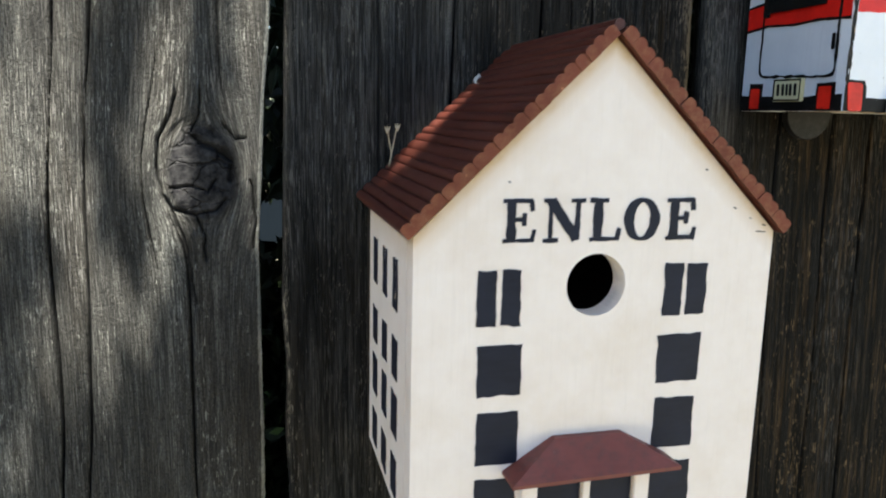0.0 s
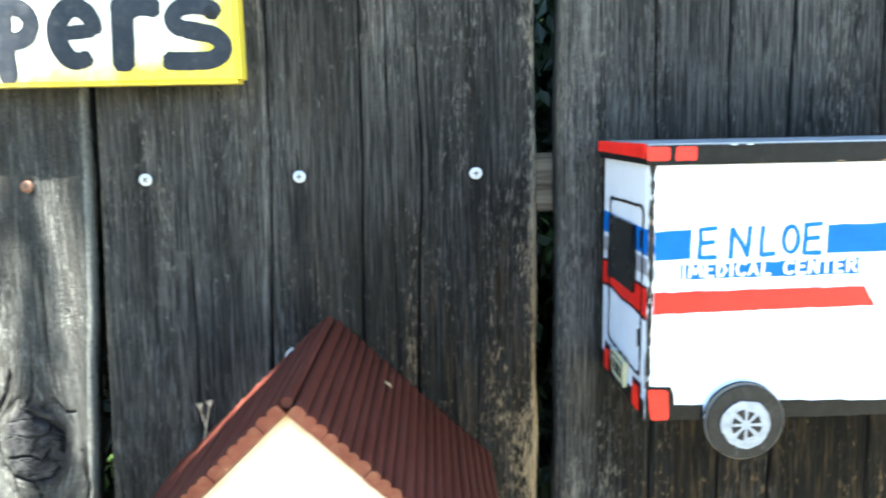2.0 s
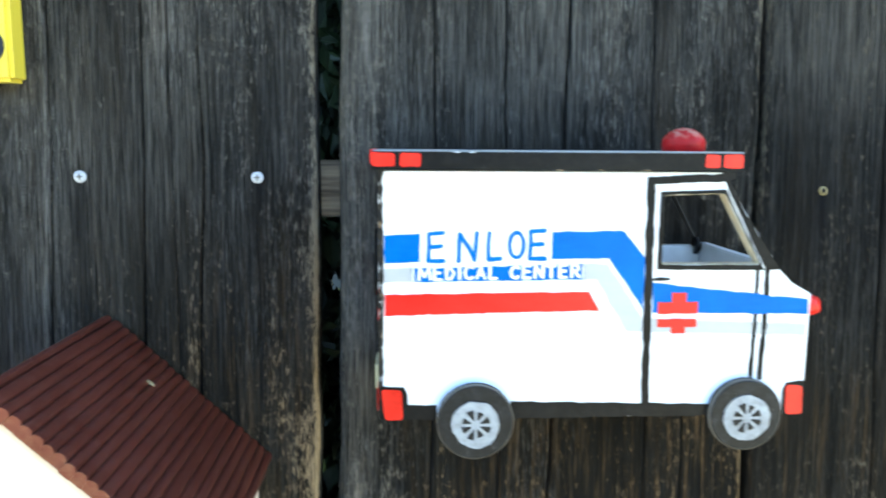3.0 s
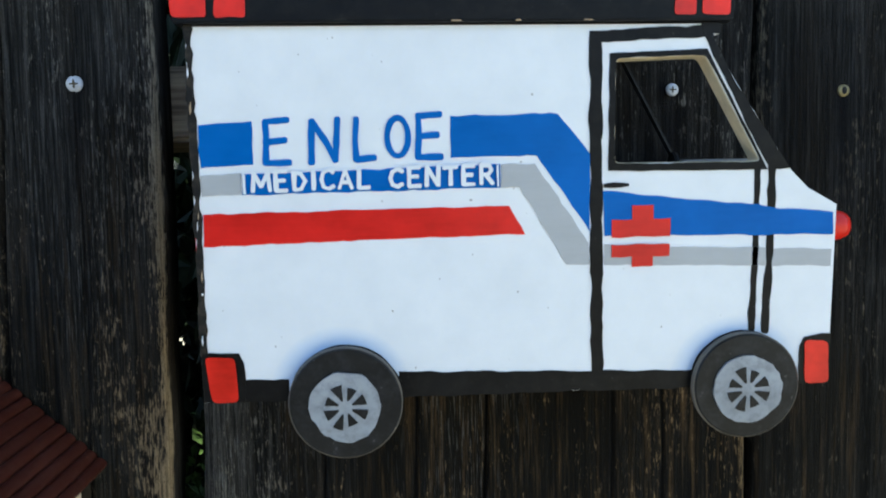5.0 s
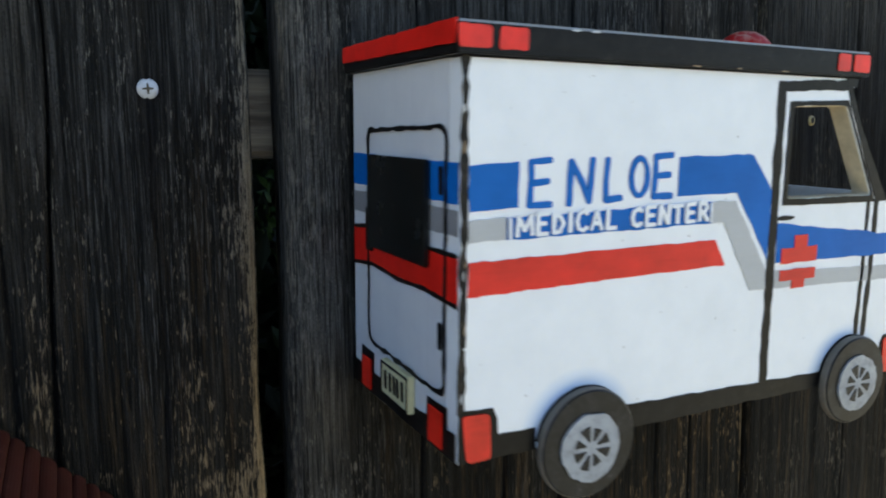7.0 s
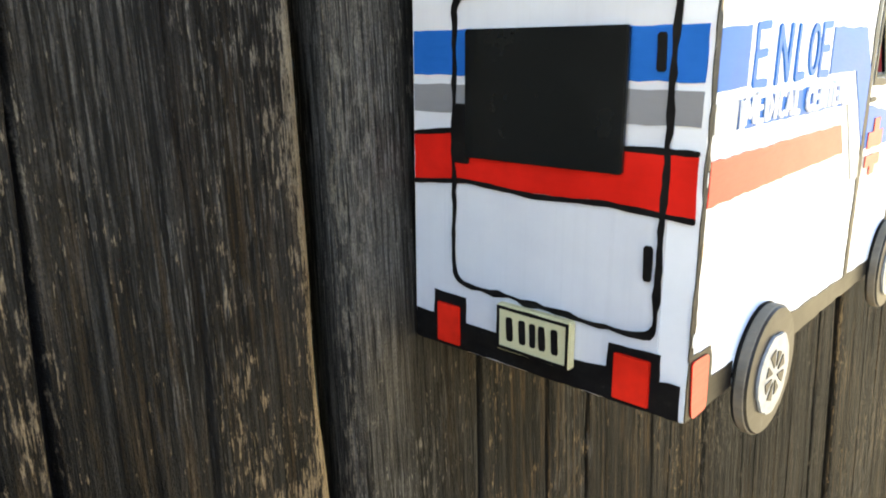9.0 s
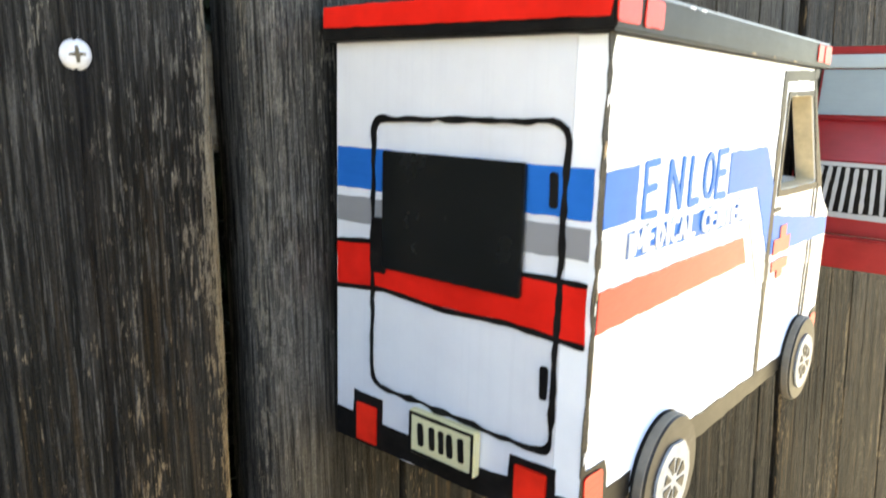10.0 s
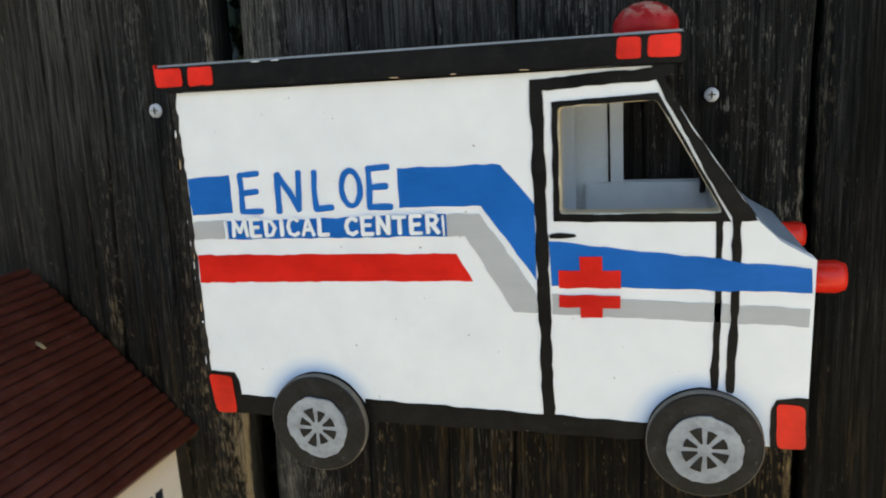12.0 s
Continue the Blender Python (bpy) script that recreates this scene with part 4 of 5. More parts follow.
reveal = [((u - 0.5275) * 0.985 + 0.5275, (v - 1.628) * 0.985 + 1.628) for u, v in rounded(GAP)]
part("window_reveal", slab([rounded(GAP), reveal[::-1]], AF + 0.0006, AF + 0.0088), PALE_WOOD, van, "pale bare wood edge of the window opening")
rear = part("rear_panel", box(AX, AX + 0.009, AF + 0.0091, AB, 1.5188, 1.6608, 0.0), WHITE_GRAIN, van, "white rear panel with painted door")
part("partition", box(0.4935, 0.4985, AF + 0.0092, AB - 0.0092, 1.5255, 1.6600), WHITE_IN, van)
part("floor", box(0.3502, 0.588, AF + 0.0092, AB - 0.0092, 1.5195, 1.5253), RAW, van, "bare plywood floor")
part("nose_panel", box(0.5812, 0.5888, AF + 0.0092, AB - 0.0092, 1.5255, 1.590), WHITE, van)
part("bonnet", slab([[(0.5708, 1.6042), (0.5785, 1.5972), (0.5890, 1.5910), (0.5875, 1.5880), (0.5770, 1.5940), (0.5695, 1.6005)]], AF + 0.0092, AB - 0.0062), HOOD_GREY, van, "blue-grey sloping bonnet")
part("dashboard", box(0.5600, 0.5664, AF + 0.0092, AB - 0.0097, 1.590, 1.6094), WHITE_IN, van)
part("inner_panel", box(0.5030, 0.5630, AB - 0.0095, AB - 0.0061, 1.5255, 1.6064, 0.0003), WHITE_IN, van)
part("windscreen_post", slab([[(0.5352, 1.6565), (0.5374, 1.6565), (0.5482, 1.6388), (0.5710, 1.6052), (0.5680, 1.6052)]], AF + 0.0091, AF + 0.0120), BLACK, van)
part("windscreen_post", slab([[(0.5322, 1.6600), (0.5334, 1.6600), (0.5610, 1.6095), (0.5598, 1.6095)]], AB - 0.006, AB - 0.001), TYRE, van)
# small dark plug at the foot of the far windscreen post
part("steering_wheel", revolve([(0.0035, -0.001), (0.0058, -0.0012), (0.0062, 0.0), (0.0058, 0.0012), (0.0035, 0.001)], 20, (0.5575, 0.4850, 1.6072), "x"), BLACK, van)
roof = part("roof", box(0.3375, 0.5448, 0.3895, 0.4985, 1.6612, 1.6712, 0.0006), BLACK, van, "flat roof board with black painted edge")
part("roof_top", box(0.3385, 0.5438, 0.3905, 0.4975, 1.6712, 1.6720, 0.0), ROOF_TOP, roof)
for i, (a, b) in enumerate(((0.3376, 0.3500), (0.3532, 0.3640), (0.5220, 0.5302), (0.5324, 0.5430))):
    paint("marker_light", [rounded([(a, 1.6632), (b, 1.6630), (b, 1.6704), (a, 1.6706)], 0.0014)], LAMP_RED, roof, 0.3894, thick=0.0004, label="small red painted marker light", wob=0.0005, seed=90 + i)
part("red_edge", slab([wobbly([(0.391, 1.6645), (0.498, 1.6655), (0.498, 1.6722), (0.390, 1.6722)], 0.0004)], 0.3374, 0.3368, END), RED, roof, "red painted rear edge")
beacon = part("beacon", revolve([(0.0132, 0.0), (0.0133, 0.0060), (0.0124, 0.0085), (0.0095, 0.0118), (0.0050, 0.0142), (0.0002, 0.0150)], 28, (0.5315, 0.449, 1.6718), "z"), BEACON, van, "chipped dark red dome beacon", smooth=True)

for yy in (0.408, 0.482):
    part("nose_light", revolve([(0.0050, 0.0), (0.0060, 0.003), (0.0062, 0.0100), (0.0050, 0.0130), (0.0002, 0.0140)], 18, (0.5890, yy, 1.5815), "x"), LAMP_RED, van, "round red nose light", smooth=True)

C1, C2 = AF, AF - 0.0003
side_paints = [
    ("blue_stripe", BLUE, [(0.3442, 1.6250), (0.3640, 1.6262), (0.3638, 1.6102), (0.3442, 1.6092)]),
    ("blue_stripe", BLUE, [(0.4380, 1.6272), (0.4790, 1.6275), (0.4915, 1.6120), (0.4915, 1.5825), (0.4708, 1.6120), (0.4380, 1.6115)]),
    ("blue_stripe", BLUE, [(0.4965, 1.5982), (0.5270, 1.5945), (0.5880, 1.5882), (0.5885, 1.5795), (0.4970, 1.5805)]),
    ("grey_stripe", GREY, [(0.3442, 1.6062), (0.3590, 1.6070), (0.3588, 1.5992), (0.3442, 1.5985)]),
    ("grey_stripe", GREY, [(0.4572, 1.6085), (0.4702, 1.6088), (0.4912, 1.5778), (0.4918, 1.5698), (0.4825, 1.5698), (0.4642, 1.6000), (0.4572, 1.5998)]),
    ("grey_stripe", GREY, [(0.4972, 1.5770), (0.5880, 1.5735), (0.5880, 1.5668), (0.4972, 1.5692)]),
    ("name_band", BLUE, [(0.3592, 1.6065), (0.4568, 1.6088), (0.4568, 1.6000), (0.3592, 1.5988)]),
    ("red_stripe", RED, [(0.3445, 1.5918), (0.4602, 1.5930), (0.4662, 1.5820), (0.3445, 1.5795)]),
    ("rear_lamp_border", BLACK, [(0.3413, 1.5385), (0.3550, 1.5380), (0.3568, 1.5340), (0.3568, 1.5190), (0.3413, 1.5190)]),
    ("front_lamp_border", BLACK, [(0.5768, 1.5345), (0.5785, 1.5385), (0.5892, 1.5395), (0.5892, 1.5193), (0.5768, 1.5193)]),
    ("sill", BLACK, [(0.3560, 1.5272), (0.3740, 1.5272), (0.3740, 1.5187), (0.3560, 1.5187)]),
    ("sill", BLACK, [(0.4165, 1.5288), (0.5335, 1.5262), (0.5335, 1.5190), (0.4165, 1.5187)]),
    ("door_line", BLACK, [(0.4908, 1.6580), (0.4955, 1.6560), (0.4970, 1.5268), (0.4925, 1.5268)]),
    ("door_line", BLACK, [(0.4908, 1.6580), (0.5370, 1.6600), (0.5385, 1.6555), (0.4950, 1.6540)]),
    ("windscreen_edge", BLACK, [(0.5345, 1.6568), (0.5336, 1.6605), (0.5409, 1.6605), (0.5407, 1.6570), (0.5370, 1.6568), (0.5425, 1.6478), (0.5475, 1.6388), (0.5698, 1.6055), (0.5618, 1.6055), (0.5592, 1.6100)]),
    ("front_line", BLACK, stroke([(0.5572, 1.6060), (0.5575, 1.575), (0.5568, 1.5420)], 0.0026)),
    ("front_line", BLACK, stroke([(0.5630, 1.6060), (0.5632, 1.575), (0.5622, 1.5410)], 0.0030)),
    ("corner_line", CORNER, stroke([(0.3421, 1.6600), (0.3424, 1.60), (0.3420, 1.5380)], 0.0027)),
    ("handle", BLACK, stroke([(0.4972, 1.6000), (0.5065, 1.6002)], 0.0016)),
]
for i, (nm, mt, loop) in enumerate(side_paints):
    paint(nm, [loop], mt, van, C1 - 0.00004 * (i % 5), SIDE, 0.0003, wob=0.0007 if mt is BLACK else 0.0011 if mt is CORNER else 0.0006, seed=i)
paint("window_frame", [[(0.4985, 1.6055), (0.5610, 1.6052), (0.5360, 1.6512), (0.4985, 1.6497)], rounded(GAP)[::-1]], BLACK, van, C1 - 0.0002, wob=0.0003)
for a, b, c, d in ((0.3422, 0.3545, 1.5190, 1.5368), (0.5792, 0.5888, 1.5196, 1.5372)):
    paint("lamp", [rounded([(a + (0.0022 if a < 0.4 else 0.0), c - 0.0004), (b, c), (b - 0.0008, d - 0.0006), (a - (0.0 if a < 0.4 else 0.0008), d)], 0.0020)], LAMP_RED, van, C2 - 0.0002, thick=0.0004, label="red painted lamp", wob=0.0003)
paint("red_cross", [[(0.5000, 1.5800), (0.5230, 1.5800), (0.5230, 1.5868), (0.5162, 1.5868), (0.5162, 1.5922), (0.5080, 1.5922), (0.5080, 1.5868), (0.5000, 1.5868)]], RED, van, C2 - 0.0002, label="upper half of a red cross")
paint("red_cross", [[(0.5000, 1.5770), (0.5228, 1.5770), (0.5228, 1.5722), (0.5162, 1.5722), (0.5162, 1.5682), (0.5080, 1.5682), (0.5080, 1.5722), (0.5000, 1.5722)]], RED, van, C2 - 0.0002, label="lower half of a red cross")


def brush_letters(x0, x1, v0, v1, width):
    """E N L O E in single brush strokes."""
    w, h = (x1 - x0), v1 - v0
    out = []

    def add(*pts):
        out.append([stroke([(x0 + u * w, v0 + v * h) for u, v in pts], width)])
    for e0, lift in ((0.015, 0.0), (0.865, 0.08)):
        add((e0, 0.02 + lift), (e0 + 0.008, 0.5 + lift), (e0 + 0.005, 0.95 + lift))
        add((e0, 0.95 + lift), (e0 + 0.13, 0.98 + lift))
        add((e0, 0.50 + lift), (e0 + 0.115, 0.53 + lift))
        add((e0, 0.03 + lift), (e0 + 0.135, 0.04 + lift))
    add((0.27, 0.02), (0.275, 0.95))
    add((0.275, 0.95), (0.35, 0.50), (0.405, 0.06))
    add((0.405, 0.06), (0.42, 1.0))
    add((0.525, 1.0), (0.515, 0.50), (0.52, 0.08))
    add((0.52, 0.08), (0.625, 0.12))
    out.append([disc(x0 + 0.755 * w, v0 + 0.57 * h, 1, 32, 0.075 * w, 0.49 * h), disc(x0 + 0.755 * w, v0 + 0.57 * h, 1, 28, 0.075 * w - width * 0.95, 0.49 * h - width)[::-1]])
    return out


lettering("lettering", brush_letters(0.3675, 0.4345, 1.6100, 1.6268, 0.0023), BLUE, van, C1, SIDE, "blue brush letters ENLOE")


GLYPHS = {
    "M": [[(0, 0), (0.08, 1)], [(0.08, 1), (0.5, 0.25)], [(0.5, 0.25), (0.9, 1)], [(0.9, 1), (1, 0)]],
    "E": [[(0.1, 0), (0.1, 1)], [(0.1, 1), (0.9, 1)], [(0.1, 0.52), (0.75, 0.52)], [(0.1, 0), (0.92, 0)]],
    "D": [[(0.1, 0), (0.1, 1)], [(0.1, 1), (0.6, 0.92), (0.92, 0.5), (0.6, 0.06), (0.1, 0)]],
    "I": [[(0.5, 0), (0.5, 1)]],
    "C": [[(0.95, 0.85), (0.6, 1), (0.2, 0.85), (0.05, 0.5), (0.2, 0.12), (0.6, 0), (0.95, 0.15)]],
    "A": [[(0, 0), (0.45, 1)], [(0.45, 1), (0.95, 0)], [(0.2, 0.36), (0.75, 0.36)]],
    "L": [[(0.15, 1), (0.1, 0)], [(0.1, 0), (0.9, 0.02)]],
    "N": [[(0.05, 0), (0.08, 1)], [(0.08, 1), (0.9, 0.02)], [(0.9, 0), (0.95, 1)]],
    "T": [[(0.5, 0), (0.5, 1)], [(0, 1), (1, 1)]],
    "R": [[(0.1, 0), (0.1, 1)], [(0.1, 1), (0.7, 0.95), (0.85, 0.72), (0.65, 0.5), (0.1, 0.46)], [(0.45, 0.46), (0.95, 0)]],
    "F": [[(0.1, 0), (0.1, 1)], [(0.1, 1), (0.9, 1)], [(0.1, 0.52), (0.7, 0.52)]],
    ".": [[(0.2, 0.0), (0.3, 0.08)]],
}


def brush_word(text, start, end, height, width, gap=0.35):
    """A word in single brush strokes from start to end along its base line."""
    span = {"I": 0.35, ".": 0.3, " ": 0.7, "M": 1.25}
    total = sum(span.get(c, 1.0) + gap for c in text) - gap
    dx, dz = (end[0] - start[0]) / total, (end[1] - start[1]) / total
    out, at = [], 0.0
    for i, c in enumerate(text):
        w = span.get(c, 1.0)
        hop = 0.05 * math.sin(i * 2.1)
        for pts in GLYPHS.get(c, []):
            out.append([stroke([(start[0] + (at + u * w) * dx, start[1] + (at + u * w) * dz + (v * (1 + hop)) * height) for u, v in pts], width)])
        at += w + gap
    return out


def van_wheel(cx, cz, r):
    wheel = part("wheel", revolve([(r - 0.0005, AF - 0.0002), (r, AF - 0.001), (r, AF - 0.0046), (r - 0.0005, AF - 0.0053), (0.0002, AF - 0.0054)], 44, (cx, 0, cz)), TYRE, van, "grey-black wooden wheel")
    part("tread", revolve([(r + 0.0001, AF - 0.0012), (r + 0.0004, AF - 0.0016), (r + 0.0004, AF - 0.0042), (r + 0.0001, AF - 0.0045)], 44, (cx, 0, cz)), TREAD, wheel, "worn grey-brown wheel edge")
    wheel_face = AF - 0.0054
    rim_loop = wobbly(disc(cx, cz - 0.001, 0.0136), 0.0011, 0.002, cx * 9)
    part("rim", slab([rim_loop], wheel_face, wheel_face - 0.0009), RIM, wheel, "silver-grey painted rim")
    for k in range(8):
        a0 = 2 * math.pi * (k + 0.20 + 0.05 * math.sin(k * 3.1 + cx * 30)) / 8
        a1 = 2 * math.pi * (k + 0.84) / 8
        am = (a0 + a1) / 2
        far = 0.0084 + 0.0008 * math.sin(k * 2.3 + cx * 40)
        loop = [(cx + 0.0028 * math.cos(a), cz - 0.001 + 0.0028 * math.sin(a)) for a in (am + 0.12, am - 0.12)]
        loop += [(cx + far * math.cos(a), cz - 0.001 + far * math.sin(a)) for a in (a0, am, a1)]
        part("spoke_gap", slab([wobbly(loop, 0.0002, 0.002, k)], wheel_face - 0.0009, wheel_face - 0.0012), TYRE, wheel)
    arch = [(cx + (r + 0.0006) * math.cos(a), cz + (r + 0.0006) * math.sin(a)) for a in np.linspace(0.15, math.pi - 0.15, 24)] + [(cx - 0.0190, cz + 0.003), (cx + 0.0190, cz + 0.003)]
    paint("wheel_arch", [arch], BLACK, van, C1 - 0.0002, wob=0.0003, thick=0.0004)


MEDICAL = brush_word("MEDICAL CENTER", (0.3634, 1.6001), (0.4540, 1.6016), 0.0069, 0.0016)
MEDICAL += [[stroke([(0.3604, 1.5994), (0.3602, 1.6062)], 0.0008)], [stroke([(0.4558, 1.6006), (0.4556, 1.6084)], 0.0008)]]
lettering("lettering", MEDICAL, WHITE, van, C2 - 0.0002, SIDE, "white brush letters MEDICAL CENTER on a blue band")
chip_rng = random.Random(17)
for i in range(7):
    cz = chip_rng.uniform(1.60, 1.655) if i < 2 else chip_rng.uniform(1.540, 1.592)
    w, h = chip_rng.uniform(0.0003, 0.0007), chip_rng.uniform(0.0008, 0.0050)
    cx = chip_rng.uniform(0.3412, 0.3428)
    paint("paint_chip", [[(cx, cz), (cx + w, cz + h * 0.3), (cx + w * 0.7, cz + h), (cx - w * 0.2, cz + h * 0.6)]], RAW if i % 3 == 0 else WHITE, van, C2 - 0.0003, wob=0.0002, thick=0.0002, seed=200 + i)
for i in range(5):
    cx = chip_rng.uniform(0.37, 0.515)
    w = chip_rng.uniform(0.0010, 0.0040)
    top = 1.6712 if i % 2 else 1.6618
    paint("paint_chip", [[(cx, top - 0.0004), (cx + w, top - 0.0005), (cx + w * 0.8, top), (cx, top)]], WHITE if i % 2 else RAW, van, 0.3895, wob=0.0002, thick=0.0003, seed=220 + i)
van_wheel(0.3958, 1.5182, 0.0216)
van_wheel(0.5534, 1.5204, 0.0209)

for fx, fz in ((0.3952, 1.5180), (0.5528, 1.5203)):
    part("far_wheel", revolve([(0.0192, 0.4862), (0.0198, 0.4870), (0.0198, 0.4922), (0.0192, 0.4930)], 40, (fx, 0, fz)), TYRE, van, "grey-black wooden wheel")

# the painted rear door
RX = AX
rear_paints = [
    ("blue_stripe", BLUE, [(0.3945, 1.6258), (0.4955, 1.6262), (0.4955, 1.6122), (0.3945, 1.6118)]),
    ("grey_stripe", REAR_GREY, [(0.3945, 1.6098), (0.4955, 1.6092), (0.4955, 1.6002), (0.3945, 1.6006)]),
    ("red_stripe", RED, [(0.3945, 1.5932), (0.4300, 1.5930), (0.4720, 1.5945), (0.4955, 1.5922), (0.4955, 1.5770), (0.4720, 1.5790), (0.4450, 1.5775), (0.4200, 1.5785), (0.3945, 1.5765)]),
    ("bumper", BLACK, [(0.3945, 1.5295), (0.4180, 1.5290), (0.4300, 1.5280), (0.4955, 1.5300), (0.4955, 1.5190), (0.3945, 1.5190)]),
    ("tail_light_border", BLACK, [(0.4008, 1.5372), (0.4172, 1.5368), (0.4176, 1.5190), (0.4008, 1.5190)]),
    ("tail_light_border", BLACK, [(0.4722, 1.5380), (0.4868, 1.5388), (0.4872, 1.5190), (0.4722, 1.5190)]),
]
for i, (nm, mt, loop) in enumerate(rear_paints):
    paint(nm, [loop], mt, rear, RX - 0.00004 * i, END, 0.0003, seed=20 + i)
for i, pts in enumerate([[(0.3945, 1.5940), (0.4300, 1.5937), (0.4720, 1.5953), (0.4955, 1.5930)], [(0.3945, 1.5762), (0.4200, 1.5778), (0.4450, 1.5768), (0.4720, 1.5786), (0.4955, 1.5764)]]):
    paint("stripe_line", [stroke(pts, 0.0016)], BLACK, rear, RX - 0.0004, END, 0.0003, seed=40 + i)
door_loop = rounded([(0.4782, 1.6372), (0.4782, 1.5425), (0.4022, 1.5402), (0.4020, 1.6385)], 0.006, 5)
inner = [((u - 0.4412) * 0.955 + 0.4412, (v - 1.5905) * 0.966 + 1.5905) for u, v in door_loop]
paint("door_outline", [door_loop, inner[::-1]], BLACK, rear, RX - 0.0005, END, 0.0003, wob=0.0010, seed=50, label="black painted door outline")
part("rear_window", box(RX - 0.0030, RX - 0.0009, 0.4150, 0.4712, 1.5868, 1.6262, 0.0005), GLASS_BLACK, rear, "glossy black rear window plate")
part("latch", box(RX - 0.0022, RX - 0.0009, 0.4704, 0.4768, 1.5845, 1.6035, 0.0004), BLACK, rear)
for a, b in ((1.6150, 1.6235), (1.5585, 1.5672)):
    paint("hinge", [stroke([(0.4062, a), (0.4064, b)], 0.0026)], BLACK, rear, RX - 0.0007, END, 0.0004)
for a, b in ((0.4032, 0.4150), (0.4742, 0.4848)):
    part("tail_light", box(RX - 0.0014, RX - 0.0006, a, b, 1.5202, 1.5348, 0.0004), LAMP_RED, rear, "red painted tail light")
plate = part("number_plate", box(RX - 0.0034, RX - 0.0002, 0.4285, 0.4568, 1.5252, 1.5408, 0.0005), PLATE, rear, "small pale yellow wooden number plate")
paint("plate_border", [[(0.4290, 1.5256), (0.4563, 1.5258), (0.4563, 1.5404), (0.4290, 1.5402)], [(0.4300, 1.5392), (0.4553, 1.5394), (0.4553, 1.5268), (0.4300, 1.5266)]], BLACK, plate, RX - 0.0034, END, 0.0003, wob=0.0002)
for i, yy in enumerate((0.4338, 0.4385, 0.4420, 0.4460, 0.4510)):
    paint("plate_bar", [stroke([(yy, 1.5298), (yy + 0.0004, 1.5365)], 0.0024)], BLACK, plate, RX - 0.0034, END, 0.0003, wob=0.0003, seed=60 + i)
settle(van)

# ---- the yellow board sign ----
sign = thing("yellow_sign", (-0.16, 0.504, 1.7125), "yellow wooden sign with a red heart and dark hand-painted word Helpers", "sign")
SF = 0.4840
part("board", box(-0.425, 0.1055, SF, 0.5035, 1.7132, 1.8120, 0.0026), SIGN, sign, "yellow and white painted board")


def arc(cx, cz, rx, rz, a0, a1, n=18):
    return [(cx + rx * math.cos(radians(a0 + (a1 - a0) * i / n)), cz + rz * math.sin(radians(a0 + (a1 - a0) * i / n))) for i in range(n + 1)]


def round_e(cx, cz, rx, rz):
    return [stroke([(cx - rx * 0.9, cz + 0.0002), (cx + rx * 0.8, cz + 0.0022)], 0.0088), stroke(arc(cx, cz, rx, rz, 8, 300), [0.0098 + 0.0035 * math.sin(math.pi * i / 18) for i in range(19)])]


fat = [stroke([(-0.1310, 1.7225), (-0.1318, 1.7920)], 0.0140), stroke([(-0.1112, 1.7215), (-0.1118, 1.7920)], 0.0135), stroke([(-0.1310, 1.7520), (-0.1112, 1.7530)], 0.0120)]
fat += round_e(-0.0865, 1.7420, 0.0105, 0.0155)
fat += [stroke([(-0.0580, 1.7240), (-0.0590, 1.7930)], 0.0145)]
fat += [stroke([(-0.0395, 1.7190), (-0.0405, 1.7660)], 0.0125), stroke(arc(-0.0335, 1.7515, 0.0110, 0.0105, 130, -130), 0.0112)]
fat += round_e(0.0050, 1.7445, 0.0120, 0.0165)
fat += [stroke([(0.0330, 1.7255), (0.0350, 1.7630)], 0.0142), stroke([(0.0345, 1.7540), (0.0430, 1.7610), (0.0545, 1.7600)], [0.009, 0.0125, 0.0125])]
fat += [stroke(arc(0.0795, 1.7532, 0.0140, 0.0078, 25, 235), 0.0108), stroke([(0.0735, 1.7462), (0.0830, 1.7442)] + arc(0.0835, 1.7355, 0.0125, 0.0085, 75, -90) + [(0.0610, 1.7272)], 0.0112)]
lettering("lettering", [[l] for l in fat], INK, sign, SF, SIDE, "dark slate rounded brush letters Helpers", 0.0005)
heart = []
for i in range(40):
    a = 2 * math.pi * i / 40
    heart.append((-0.186 + 0.0026 * 16 * math.sin(a) ** 3 * 0.8, 1.7520 + 0.0022 * (13 * math.cos(a) - 5 * math.cos(2 * a) - 2 * math.cos(3 * a) - math.cos(4 * a))))
paint("heart", [heart], RED, sign, SF, SIDE, 0.0004, "red painted heart", wob=0.0006)
part("screw", revolve([(0.0042, 0.0), (0.0042, -0.0008), (0.0002, -0.0014)], 20, (0.0895, SF - 0.0006, 1.7562)), TYRE, sign, "small screw head")
settle(sign)

# ---- the red fire-engine cut-out ----
cut = thing("fire_engine_cutout", (-0.33, 0.492, 1.28), "red wooden fire engine cut-out with a pale top edge", "toy fire engine")
CF = 0.4745
part("body", slab([[(-0.48, 1.300), (-0.225, 1.352), (-0.2190, 1.362), (-0.2185, 1.4035), (-0.48, 1.4035)]], CF, 0.4900, SIDE, 0.0008), RED, cut, "red painted body")
part("top_edge", box(-0.485, -0.2165, CF - 0.0015, 0.4905, 1.4037, 1.4072, 0.0006), TAN, cut, "pale wooden top edge")
# side face in shade, painted in as a black panel
part("end_panel", box(-0.2183, -0.2168, CF - 0.0005, 0.4900, 1.300, 1.4035, 0.0004), BLACK, cut)
part("underbody", slab([[(-0.48, 1.280), (-0.2192, 1.280), (-0.2192, 1.361), (-0.2255, 1.3515), (-0.48, 1.2995)]], CF + 0.003, 0.4900), BLACK, cut)
